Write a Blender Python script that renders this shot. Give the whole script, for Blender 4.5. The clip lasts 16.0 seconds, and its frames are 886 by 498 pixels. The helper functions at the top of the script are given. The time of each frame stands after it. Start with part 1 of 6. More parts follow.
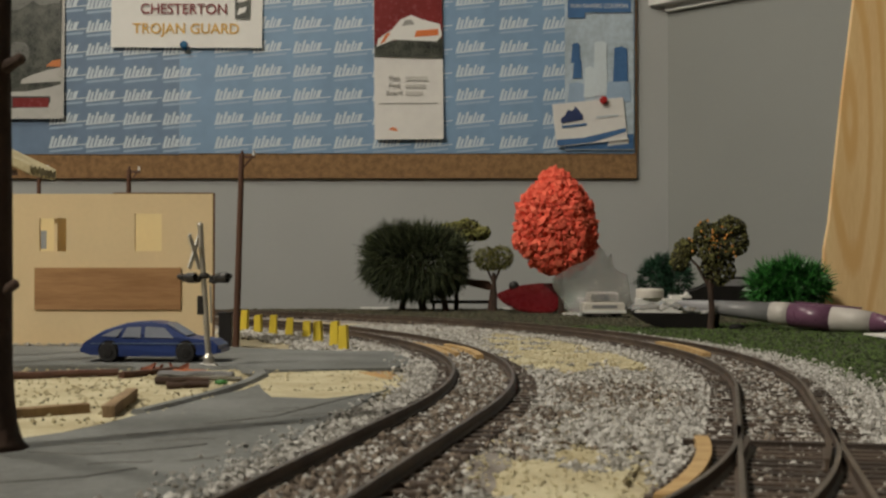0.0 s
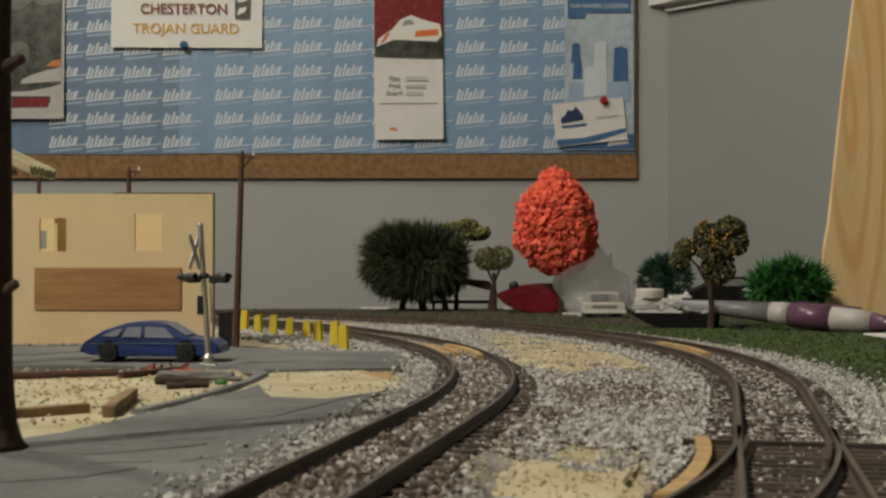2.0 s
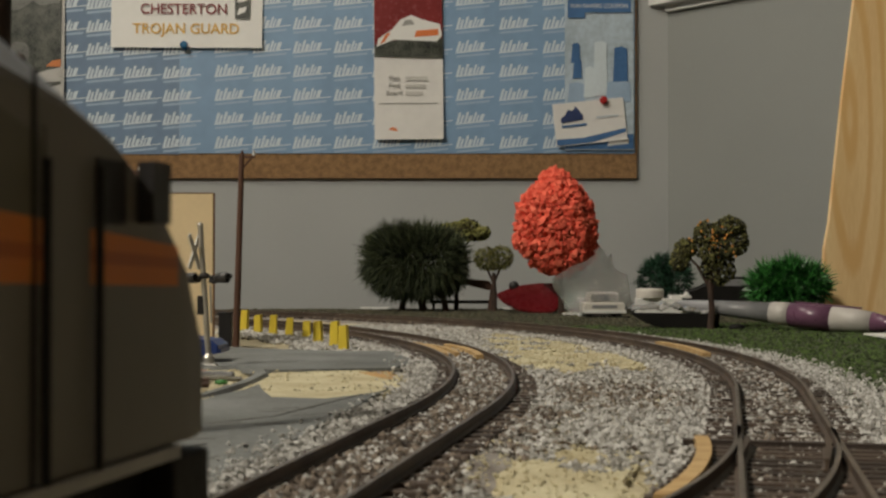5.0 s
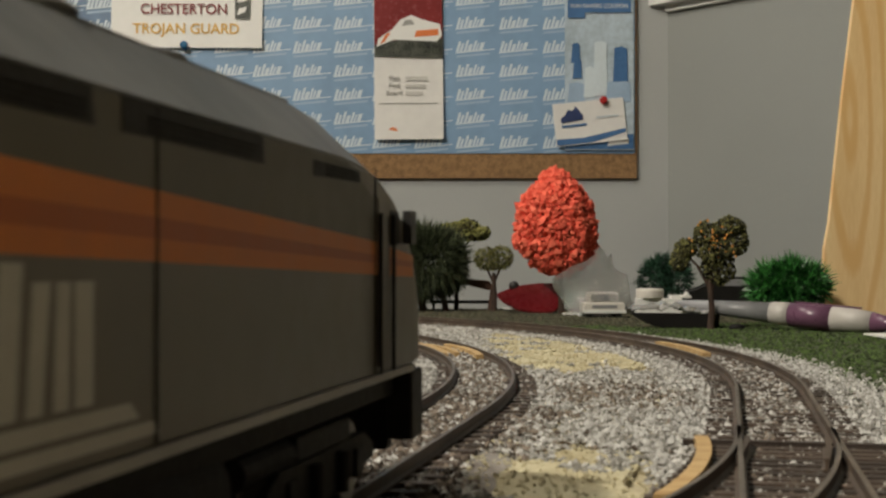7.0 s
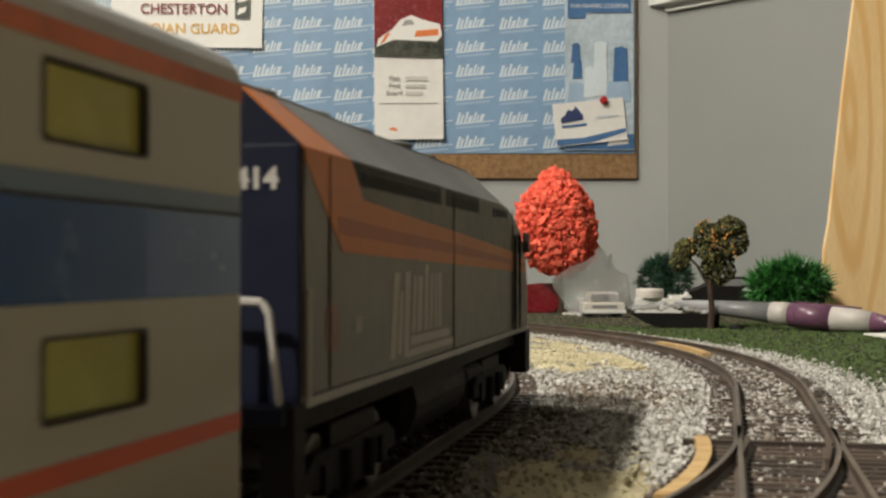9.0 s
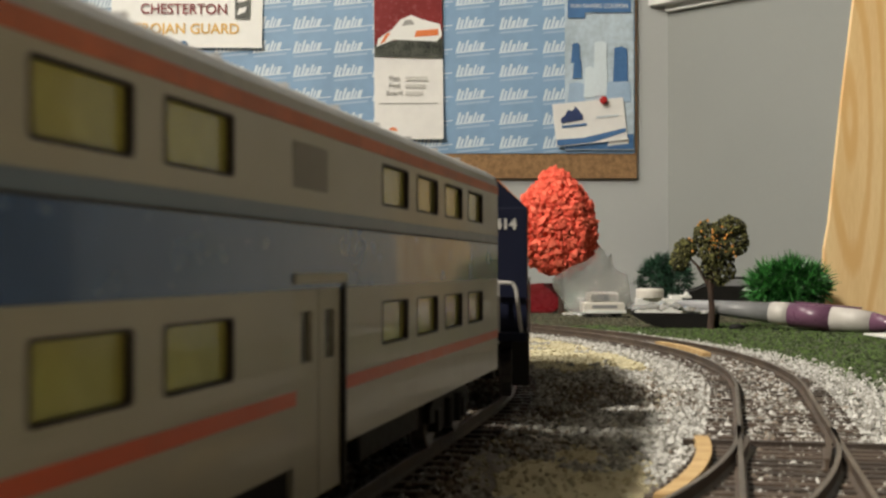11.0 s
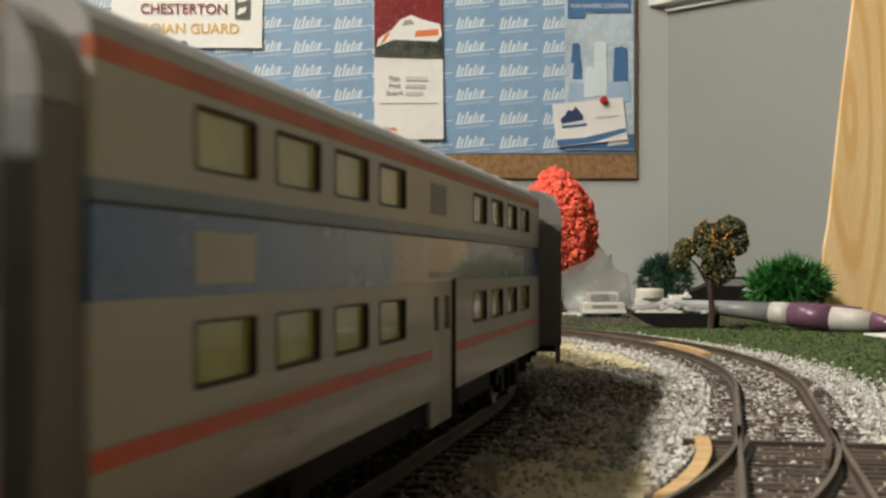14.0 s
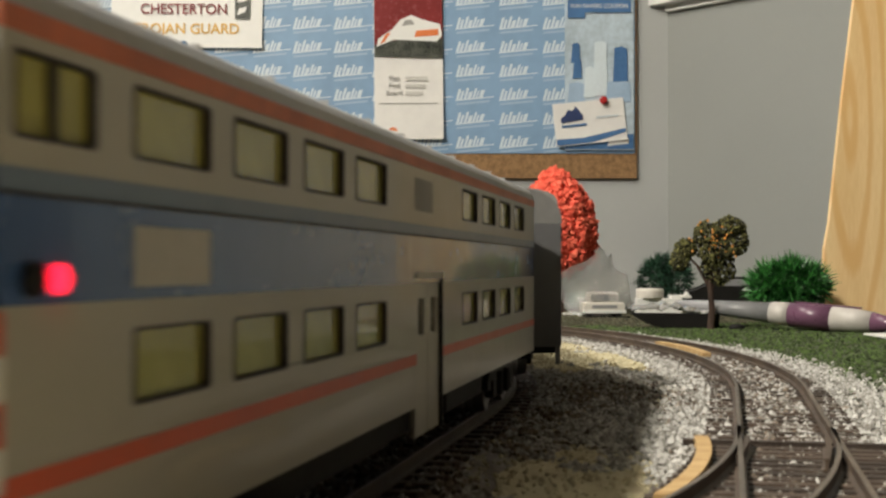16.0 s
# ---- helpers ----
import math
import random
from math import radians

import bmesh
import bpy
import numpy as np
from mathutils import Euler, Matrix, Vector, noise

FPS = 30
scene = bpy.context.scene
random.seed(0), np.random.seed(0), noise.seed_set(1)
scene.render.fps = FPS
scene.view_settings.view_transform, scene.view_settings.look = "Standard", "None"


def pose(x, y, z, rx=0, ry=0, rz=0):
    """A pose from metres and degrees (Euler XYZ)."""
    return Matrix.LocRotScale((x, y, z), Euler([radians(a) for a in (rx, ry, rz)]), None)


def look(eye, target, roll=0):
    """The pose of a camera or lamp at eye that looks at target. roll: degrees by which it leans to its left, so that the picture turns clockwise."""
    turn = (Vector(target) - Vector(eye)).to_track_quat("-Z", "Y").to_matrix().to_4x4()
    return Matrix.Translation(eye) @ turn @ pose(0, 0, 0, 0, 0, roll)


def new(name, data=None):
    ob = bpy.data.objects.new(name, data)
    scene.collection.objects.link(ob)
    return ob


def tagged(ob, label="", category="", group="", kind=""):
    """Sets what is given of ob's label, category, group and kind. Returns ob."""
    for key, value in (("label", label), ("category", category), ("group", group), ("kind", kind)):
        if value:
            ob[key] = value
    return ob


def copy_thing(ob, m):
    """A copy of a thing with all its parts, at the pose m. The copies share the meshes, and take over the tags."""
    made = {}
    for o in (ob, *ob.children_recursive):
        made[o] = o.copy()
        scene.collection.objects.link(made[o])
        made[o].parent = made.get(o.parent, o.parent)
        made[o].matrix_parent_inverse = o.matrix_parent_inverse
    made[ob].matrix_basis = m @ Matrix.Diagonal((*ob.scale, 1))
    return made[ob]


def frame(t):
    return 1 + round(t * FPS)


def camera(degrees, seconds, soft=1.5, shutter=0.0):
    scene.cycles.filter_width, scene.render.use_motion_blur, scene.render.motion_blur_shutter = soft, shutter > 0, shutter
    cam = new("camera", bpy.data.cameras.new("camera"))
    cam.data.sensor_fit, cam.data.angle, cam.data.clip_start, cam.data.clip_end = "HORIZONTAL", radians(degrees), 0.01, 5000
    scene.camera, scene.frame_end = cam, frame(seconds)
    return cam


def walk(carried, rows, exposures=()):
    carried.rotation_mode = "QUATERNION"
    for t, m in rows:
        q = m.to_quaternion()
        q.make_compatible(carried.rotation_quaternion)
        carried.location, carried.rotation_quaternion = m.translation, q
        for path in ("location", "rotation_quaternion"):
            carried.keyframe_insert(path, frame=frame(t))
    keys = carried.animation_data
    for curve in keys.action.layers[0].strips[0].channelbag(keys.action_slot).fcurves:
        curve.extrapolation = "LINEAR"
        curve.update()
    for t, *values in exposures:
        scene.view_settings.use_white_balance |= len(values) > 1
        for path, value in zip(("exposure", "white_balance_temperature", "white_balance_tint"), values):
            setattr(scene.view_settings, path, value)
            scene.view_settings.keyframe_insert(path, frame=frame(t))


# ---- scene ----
cam = camera(37.66, 16.0, soft=2.45, shutter=0.5)
cam.data.dof.use_dof, cam.data.dof.focus_distance, cam.data.dof.aperture_fstop = True, 0.85, 98.0
U = 0.00105                      # layout unit in metres: the model track is 16.5 mm between the rail heads
EYE = Vector((0, 0, 29.4)) * U
AIM = look(EYE, EYE + Vector((0, 1, math.tan(radians(0.755)))), 0)
walk(cam, [(0.0, AIM), (16.0, AIM)],
     exposures=[(0.0, 0.1, 6500, 10), (3.9, 0.1, 6500, 10), (6.3, 0.2, 6450, 10), (7.0, 0.46, 6420, 10), (9.0, 0.9, 6350, 10), (12.0, 1.0, 6330, 10), (16.0, 1.0, 6330, 10)])

# ---------------------------------------------------------------- light
world = bpy.data.worlds.new("world")
scene.world = world
world.use_nodes = True
world.node_tree.nodes["Background"].inputs[0].default_value = (0.9, 0.95, 1.0, 1)
world.node_tree.nodes["Background"].inputs[1].default_value = 0.016


def area_lamp(name, eye, target, power, size, color):
    data = bpy.data.lights.new(name, "AREA")
    data.energy, data.shape, data.size, data.color = power, "DISK", size, color
    ob = new(name, data)
    ob.matrix_world = look(eye, target)
    return ob


LAMPS = [(-740, 800, 1285), (-900, -450, 1285)]     # two ceiling lamps on the left, one ahead and one behind the viewer
area_lamp("ceiling_lamp_light", Vector(LAMPS[0]) * U - Vector((0, 0, 0.012)), (0.25, 0.3, 0), 9.0, 0.09, (1.0, 0.925, 0.785))
area_lamp("second_ceiling_lamp_light", Vector(LAMPS[1]) * U - Vector((0, 0, 0.012)), (0.4, 1.6, 0.2), 31, 0.10, (1.0, 0.925, 0.785))

# ---------------------------------------------------------------- materials
def mat(name, color, rough=0.7, metal=0.0, vary=0.25, size=40.0, bump=0.15, fine=8.0, spec=0.4, coat=0.0,
        second=None, island=False, random_object=False, stretch=None):
    """A surface with coarse blotches, fine grain and relief. size: blotches per metre over ten."""
    m = bpy.data.materials.new(name)
    m.use_nodes = True
    nt = m.node_tree
    b = nt.nodes["Principled BSDF"]
    b.inputs["Roughness"].default_value, b.inputs["Metallic"].default_value = rough, metal
    b.inputs["Specular IOR Level"].default_value, b.inputs["Coat Weight"].default_value = spec, coat
    co = nt.nodes.new("ShaderNodeTexCoord")
    mp = nt.nodes.new("ShaderNodeMapping")
    nt.links.new(co.outputs["Object"], mp.inputs["Vector"])
    if stretch:
        mp.inputs["Scale"].default_value = stretch
    big, small = nt.nodes.new("ShaderNodeTexNoise"), nt.nodes.new("ShaderNodeTexNoise")
    big.inputs["Scale"].default_value, big.inputs["Detail"].default_value = size, 4
    small.inputs["Scale"].default_value, small.inputs["Detail"].default_value = size * fine, 3
    for n in (big, small):
        nt.links.new(mp.outputs[0], n.inputs["Vector"])
    ramp = nt.nodes.new("ShaderNodeValToRGB")
    c2 = second or tuple(max(0, c * (1 - vary)) for c in color)
    ramp.color_ramp.elements[0].position, ramp.color_ramp.elements[1].position = 0.32, 0.66
    ramp.color_ramp.elements[0].color, ramp.color_ramp.elements[1].color = (*c2, 1), (*color, 1)
    mix = nt.nodes.new("ShaderNodeMath")
    mix.operation = "MULTIPLY_ADD"
    nt.links.new(small.outputs[0], mix.inputs[0])
    mix.inputs[1].default_value = 0.45
    off = nt.nodes.new("ShaderNodeMath")
    off.operation = "SUBTRACT"
    off.inputs[1].default_value = 0.225
    if island or random_object:
        src = nt.nodes.new("ShaderNodeNewGeometry" if island else "ShaderNodeObjectInfo")
        mul = nt.nodes.new("ShaderNodeMath")
        mul.operation = "MULTIPLY_ADD"
        nt.links.new(src.outputs["Random Per Island" if island else "Random"], mul.inputs[0])
        mul.inputs[1].default_value, mul.inputs[2].default_value = 0.8, 0.1
        nt.links.new(mul.outputs[0], off.inputs[0])
    else:
        nt.links.new(big.outputs[0], off.inputs[0])
    nt.links.new(off.outputs[0], mix.inputs[2])
    nt.links.new(mix.outputs[0], ramp.inputs[0])
    nt.links.new(ramp.outputs[0], b.inputs["Base Color"])
    rr = nt.nodes.new("ShaderNodeMapRange")
    rr.inputs["To Min"].default_value, rr.inputs["To Max"].default_value = max(0.02, rough - 0.12), min(1, rough + 0.12)
    nt.links.new(small.outputs[0], rr.inputs[0])
    nt.links.new(rr.outputs[0], b.inputs["Roughness"])
    if bump:
        bp = nt.nodes.new("ShaderNodeBump")
        bp.inputs["Strength"].default_value, bp.inputs["Distance"].default_value = bump, 0.0006
        nt.links.new(small.outputs[0], bp.inputs["Height"])
        nt.links.new(bp.outputs[0], b.inputs["Normal"])
    return m


def glow(name, color, power):
    m = mat(name, color, rough=0.3)
    b = m.node_tree.nodes["Principled BSDF"]
    b.inputs["Emission Color"].default_value, b.inputs["Emission Strength"].default_value = (*color, 1), power
    return m


def thin_film(name):
    """Thin clear plastic: mostly let through, with a slight haze and a glossy sheen."""
    m = bpy.data.materials.new(name)
    m.use_nodes = True
    nt = m.node_tree
    nt.nodes.remove(nt.nodes["Principled BSDF"])
    seen, shine, haze = nt.nodes.new("ShaderNodeBsdfTransparent"), nt.nodes.new("ShaderNodeBsdfGlossy"), nt.nodes.new("ShaderNodeBsdfDiffuse")
    seen.inputs["Color"].default_value = (0.95, 0.96, 0.96, 1)
    shine.inputs["Roughness"].default_value = 0.13
    haze.inputs["Color"].default_value = (0.75, 0.75, 0.73, 1)
    a, b = nt.nodes.new("ShaderNodeMixShader"), nt.nodes.new("ShaderNodeMixShader")
    n = nt.nodes.new("ShaderNodeTexNoise")
    n.inputs["Scale"].default_value = 110
    bp = nt.nodes.new("ShaderNodeBump")
    bp.inputs["Strength"].default_value, bp.inputs["Distance"].default_value = 1.0, 0.02
    nt.links.new(n.outputs[0], bp.inputs["Height"])
    nt.links.new(bp.outputs[0], shine.inputs["Normal"])
    a.inputs[0].default_value, b.inputs[0].default_value = 0.10, 0.46
    nt.links.new(seen.outputs[0], a.inputs[1])
    nt.links.new(haze.outputs[0], a.inputs[2])
    nt.links.new(a.outputs[0], b.inputs[1])
    nt.links.new(shine.outputs[0], b.inputs[2])
    nt.links.new(b.outputs[0], nt.nodes["Material Output"].inputs["Surface"])
    return m


WALL = mat("grey_wall_paint", (0.42, 0.43, 0.42), rough=0.75, vary=0.05, size=6, bump=0.05, fine=60)
CEILING = mat("white_ceiling_paint", (0.78, 0.77, 0.74), rough=0.9, vary=0.05, size=4)
CARPET = mat("brown_carpet", (0.10, 0.08, 0.065), rough=0.95, size=30)
# made-up dark finish of the unseen walls, to weaken bounced light
UNSEEN_DARK = mat("dark_unseen_wall", (0.15, 0.125, 0.10), rough=0.6, vary=0.3, size=8, fine=12, bump=0.1, stretch=(4, 4, 0.5))
CORK = mat("cork", (0.33, 0.19, 0.085), rough=0.9, vary=0.4, size=120, fine=4, bump=0.4)
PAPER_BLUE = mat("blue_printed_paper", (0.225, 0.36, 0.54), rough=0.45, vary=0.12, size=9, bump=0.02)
# the same blue about a third darker, for the sheet left of the seam
PAPER_DARKER = mat("darker_blue_printed_paper", (0.165, 0.25, 0.38), rough=0.5, vary=0.2, size=9, bump=0.02)
PAPER_WHITE = mat("white_paper", (0.78, 0.77, 0.74), rough=0.5, vary=0.05, size=12, bump=0.02)
PAPER_GLOSS = mat("glossy_white_paper", (0.80, 0.78, 0.75), rough=0.2, vary=0.08, size=10, bump=0.03)
INK_PALE = mat("pale_blue_ink", (0.64, 0.72, 0.77), rough=0.45, vary=0.1, size=30, bump=0)
INK_FAINT = mat("faint_grey_ink", (0.58, 0.565, 0.53), rough=0.4, vary=0.1, size=20, bump=0)
# the wall grey darkened: the turning wall's shade is put into its colour
WALL_SIDE = mat("shaded_grey_wall_paint", (0.31, 0.32, 0.305), rough=0.75, vary=0.05, size=6, bump=0.05, fine=60)
INK_SOFT = mat("soft_blue_ink", (0.35, 0.47, 0.62), rough=0.45, vary=0.1, size=30, bump=0)
INK_NAVY = mat("navy_ink", (0.035, 0.055, 0.15), rough=0.4, vary=0.2, size=30, bump=0)
INK_BLUE = mat("steel_blue_ink", (0.07, 0.17, 0.36), rough=0.4, vary=0.25, size=30, bump=0)
INK_MIST = mat("mist_blue_ink", (0.52, 0.62, 0.70), rough=0.4, vary=0.3, size=18, bump=0)
INK_MAROON = mat("maroon_ink", (0.24, 0.035, 0.035), rough=0.25, vary=0.2, size=20, bump=0)
INK_GOLD = mat("gold_ink", (0.75, 0.45, 0.10), rough=0.5, vary=0.1, size=20, bump=0)
INK_BLACK = mat("black_ink", (0.03, 0.028, 0.025), rough=0.5, vary=0.2, size=20, bump=0)
INK_GREY = mat("grey_ink", (0.34, 0.33, 0.31), rough=0.5, vary=0.15, size=20, bump=0)
INK_ORANGE = mat("orange_ink", (0.75, 0.20, 0.05), rough=0.4, vary=0.1, size=20, bump=0)
PHOTO_DARK = mat("dark_photograph", (0.10, 0.105, 0.085), rough=0.3, second=(0.02, 0.024, 0.02), size=60, bump=0)
PHOTO_SKY = mat("pale_photograph_sky", (0.17, 0.17, 0.155), rough=0.3, vary=0.3, size=30, bump=0)
PRINT_GREY = mat("greyed_print_paper", (0.50, 0.49, 0.46), rough=0.5, vary=0.15, size=14, bump=0.02)
PIN_BLUE = mat("blue_pin_plastic", (0.03, 0.15, 0.32), rough=0.25, bump=0)
PIN_RED = mat("red_pin_plastic", (0.45, 0.03, 0.03), rough=0.25, bump=0)
PINE = mat("pale_pine_board", (0.90, 0.67, 0.36), rough=0.5, second=(0.74, 0.48, 0.20), size=9, fine=14, bump=0.06, stretch=(6, 6, 0.8))


def knotty_pine(name):
    """Pale pine with wide flame-shaped growth rings and fine grain."""
    m = mat(name, (0.90, 0.67, 0.36), rough=0.5, second=(0.80, 0.55, 0.26), size=9, fine=14, bump=0.06, stretch=(6, 6, 0.8))
    nt = m.node_tree
    b = nt.nodes["Principled BSDF"]
    grain = b.inputs["Base Color"].links[0].from_socket
    co, mp, wave = nt.nodes.new("ShaderNodeTexCoord"), nt.nodes.new("ShaderNodeMapping"), nt.nodes.new("ShaderNodeTexWave")
    mp.inputs["Location"].default_value, mp.inputs["Scale"].default_value = (-0.262, 0, -0.02), (1, 1, 0.16)
    wave.wave_type, wave.rings_direction = "RINGS", "Y"
    wave.inputs["Scale"].default_value, wave.inputs["Distortion"].default_value = 34, 3.2
    wave.inputs["Detail"].default_value, wave.inputs["Detail Scale"].default_value = 2.0, 1.4
    ramp, mix = nt.nodes.new("ShaderNodeValToRGB"), nt.nodes.new("ShaderNodeMixRGB")
    ramp.color_ramp.elements[0].position, ramp.color_ramp.elements[1].position = 0.55, 0.95
    ramp.color_ramp.elements[0].color, ramp.color_ramp.elements[1].color = (0, 0, 0, 1), (0.6, 0.6, 0.6, 1)
    mix.inputs[2].default_value = (0.74, 0.42, 0.14, 1)
    nt.links.new(co.outputs["Object"], mp.inputs["Vector"])
    nt.links.new(mp.outputs[0], wave.inputs["Vector"])
    nt.links.new(wave.outputs[1], ramp.inputs[0])
    nt.links.new(ramp.outputs[0], mix.inputs[0])
    nt.links.new(grain, mix.inputs[1])
    nt.links.new(mix.outputs[0], b.inputs["Base Color"])
    return m


PINE_PANEL = knotty_pine("knotty_pine_panel")
WHITE_PAINT = mat("white_shelf_paint", (0.78, 0.78, 0.75), rough=0.5, vary=0.05)
RAIL = mat("weathered_rail_steel", (0.10, 0.072, 0.052), rough=0.55, metal=0.1, second=(0.05, 0.036, 0.027), size=60, fine=10)
RAILHEAD = mat("worn_railhead", (0.19, 0.16, 0.135), rough=0.42, metal=0.45, vary=0.4, size=60)
TIE = mat("dark_brown_tie_plastic", (0.075, 0.052, 0.038), rough=0.6, vary=0.5, size=200, bump=0.4, random_object=True)
STONE = mat("grey_white_ballast", (0.54, 0.53, 0.505), rough=0.9, second=(0.25, 0.238, 0.215), size=300, island=True)
STONE_BROWN = mat("brown_ballast", (0.24, 0.195, 0.155), rough=0.9, second=(0.08, 0.06, 0.045), size=300, island=True)
SOIL = mat("cream_sand_ground", (0.56, 0.50, 0.34), rough=0.95, second=(0.38, 0.32, 0.21), size=45, fine=12, bump=0.6)
SAND = mat("pale_yellow_sand", (0.58, 0.53, 0.36), rough=0.95, second=(0.42, 0.36, 0.22), size=60, fine=14, bump=0.7)
BALLAST_BED = mat("dark_ballast_bed", (0.30, 0.275, 0.25), rough=0.95, second=(0.15, 0.125, 0.105), size=120, fine=6, bump=0.8)
ROAD = mat("grey_painted_road", (0.20, 0.208, 0.203), rough=0.85, second=(0.11, 0.115, 0.11), size=26, fine=22, bump=0.7)
SEAM = mat("dark_plaster_crack", (0.13, 0.13, 0.12), rough=0.9, size=60)
GRASS = mat("green_scatter_turf", (0.065, 0.10, 0.035), rough=0.95, second=(0.04, 0.042, 0.022), size=120, fine=6, bump=0.8)
GRAINS = mat("green_turf_grains", (0.085, 0.135, 0.035), rough=0.95, second=(0.03, 0.042, 0.014), size=300, island=True)
OLIVE_GRAINS = mat("olive_turf_grains", (0.105, 0.095, 0.06), rough=0.95, second=(0.04, 0.036, 0.024), size=300, island=True)
OLD_WOOD = mat("weathered_scrap_wood", (0.33, 0.23, 0.13), rough=0.85, second=(0.19, 0.125, 0.07), size=60, fine=6, stretch=(4, 1, 1))
WOODCHIP = mat("bare_wood_strip", (0.56, 0.39, 0.19), rough=0.7, second=(0.40, 0.25, 0.10), size=60, fine=6, stretch=(1, 4, 1))
CARD = mat("cream_card_wall", (0.76, 0.60, 0.36), rough=0.7, vary=0.07, size=25, fine=20, bump=0.05)
CARD_EDGE = mat("brown_card_edge", (0.20, 0.11, 0.055), rough=0.8)
VENEER = mat("brown_wood_veneer", (0.44, 0.25, 0.115), rough=0.5, second=(0.30, 0.155, 0.065), size=40, fine=9, stretch=(0.5, 1, 6))
BARK = mat("dark_brown_bark", (0.075, 0.045, 0.032), rough=0.8, vary=0.5, size=90, fine=5, bump=0.8)
POLE = mat("brown_pole_plastic", (0.115, 0.055, 0.035), rough=0.6, vary=0.35, size=60)
SILVER = mat("silver_paint", (0.52, 0.50, 0.46), rough=0.35, metal=0.65, vary=0.25, size=120)
BLACK = mat("black_plastic", (0.022, 0.020, 0.020), rough=0.45, vary=0.3, size=80)
YELLOW = mat("yellow_painted_wood", (0.74, 0.57, 0.05), rough=0.6, vary=0.12, size=150, random_object=True)
CAR_BLUE = mat("blue_car_plastic", (0.019, 0.042, 0.165), rough=0.38, vary=0.2, size=60, bump=0.05, coat=0.1)
CAR_GLASS = mat("blue_grey_car_window", (0.23, 0.25, 0.30), rough=0.2, vary=0.1, size=60, bump=0)
TYRE = mat("black_rubber", (0.018, 0.017, 0.017), rough=0.7, size=80)
LOCO_GREY = mat("warm_grey_engine_paint", (0.165, 0.148, 0.13), rough=0.38, vary=0.12, size=30, bump=0.04)
LOCO_DARK = mat("olive_grey_engine_paint", (0.118, 0.106, 0.078), rough=0.45, vary=0.12, size=30, bump=0.04)
LOCO_ROOF = mat("grey_engine_roof", (0.23, 0.228, 0.225), rough=0.5, vary=0.45, size=30)
LOCO_ORANGE = mat("orange_engine_stripe", (0.60, 0.19, 0.042), rough=0.45, vary=0.1, size=30, bump=0.04)
LOCO_RUST = mat("deep_orange_engine_stripe", (0.42, 0.115, 0.03), rough=0.45, vary=0.1, size=30, bump=0.04)
LOCO_NAVY = mat("navy_engine_end", (0.006, 0.008, 0.024), rough=0.6, spec=0.2, vary=0.15, size=30)
LOCO_WHITE = mat("white_engine_marking", (0.62, 0.60, 0.57), rough=0.5, vary=0.1, size=60)
LOCO_MARK = mat("grey_white_engine_marking", (0.50, 0.48, 0.45), rough=0.5, vary=0.12, size=60)
DRY_LEAF = mat("rust_red_dry_leaf", (0.26, 0.075, 0.035), rough=0.8, vary=0.5, size=150)
FLAG = mat("faded_pink_decal", (0.34, 0.17, 0.15), rough=0.5, vary=0.3, size=200, bump=0)
SOOT = mat("sooty_underframe", (0.011, 0.0095, 0.0085), rough=0.65, spec=0.25, vary=0.4, size=90)
GRILLE = mat("black_louvre", (0.020, 0.017, 0.015), rough=0.6, vary=0.3, size=120)
STEEL_WHEEL = mat("dull_steel_wheel", (0.20, 0.19, 0.18), rough=0.4, metal=0.6)
COACH_CREAM = mat("cream_grey_coach_paint", (0.40, 0.378, 0.325), rough=0.4, vary=0.06, size=25, bump=0.03, coat=0.15)
COACH_ROOF = mat("silver_grey_coach_roof", (0.42, 0.41, 0.40), rough=0.45, vary=0.2, size=50)
COACH_BLUE = mat("blue_coach_band", (0.05, 0.105, 0.26), rough=0.24, vary=0.1, size=25, bump=0.02, coat=0.4)
COACH_SLATE = mat("slate_blue_coach_band", (0.15, 0.20, 0.28), rough=0.35, vary=0.1, size=25, bump=0.02)
COACH_RED = mat("red_coach_stripe", (0.62, 0.105, 0.05), rough=0.4, vary=0.12, size=40, bump=0.02)
COACH_ORANGE = mat("orange_red_coach_gutter", (0.60, 0.17, 0.085), rough=0.5, vary=0.3, size=80, bump=0.05)
COACH_GREY = mat("grey_coach_end", (0.16, 0.16, 0.165), rough=0.6, vary=0.15, size=40)
COACH_PANE = mat("olive_tinted_pane", (0.42, 0.39, 0.11), rough=0.2, vary=0.15, size=40, bump=0, coat=0.3)
# the coach end grey lightened: lamp light on the curved top, in colour
COACH_HOOD = mat("lit_grey_hood_paint", (0.30, 0.297, 0.29), rough=0.55, vary=0.2, size=50)
DOOR_PANE = mat("dark_brown_door_pane", (0.11, 0.10, 0.085), rough=0.25, vary=0.2, size=40, bump=0)
COACH_VENT = mat("warm_grey_vent_paint", (0.25, 0.235, 0.22), rough=0.5, vary=0.1, size=40, bump=0.03)
# recess shade of the window reveals as black; also band line and divider
COACH_RIM = mat("black_reveal_shade_and_trim", (0.032, 0.024, 0.02), rough=0.6, size=80)
COACH_DOOR = mat("dull_cream_coach_door", (0.40, 0.38, 0.32), rough=0.4, vary=0.06, size=25, bump=0.03)
LAMP_RED = glow("lit_red_marker_lens", (1.0, 0.012, 0.035), 1.6)
LEAF_DARK = mat("dark_green_bristle", (0.075, 0.092, 0.042), rough=0.7, second=(0.016, 0.022, 0.010), size=200, island=True)
LEAF_OLIVE = mat("olive_green_foliage", (0.25, 0.25, 0.075), rough=0.85, second=(0.04, 0.035, 0.01), size=200, island=True)
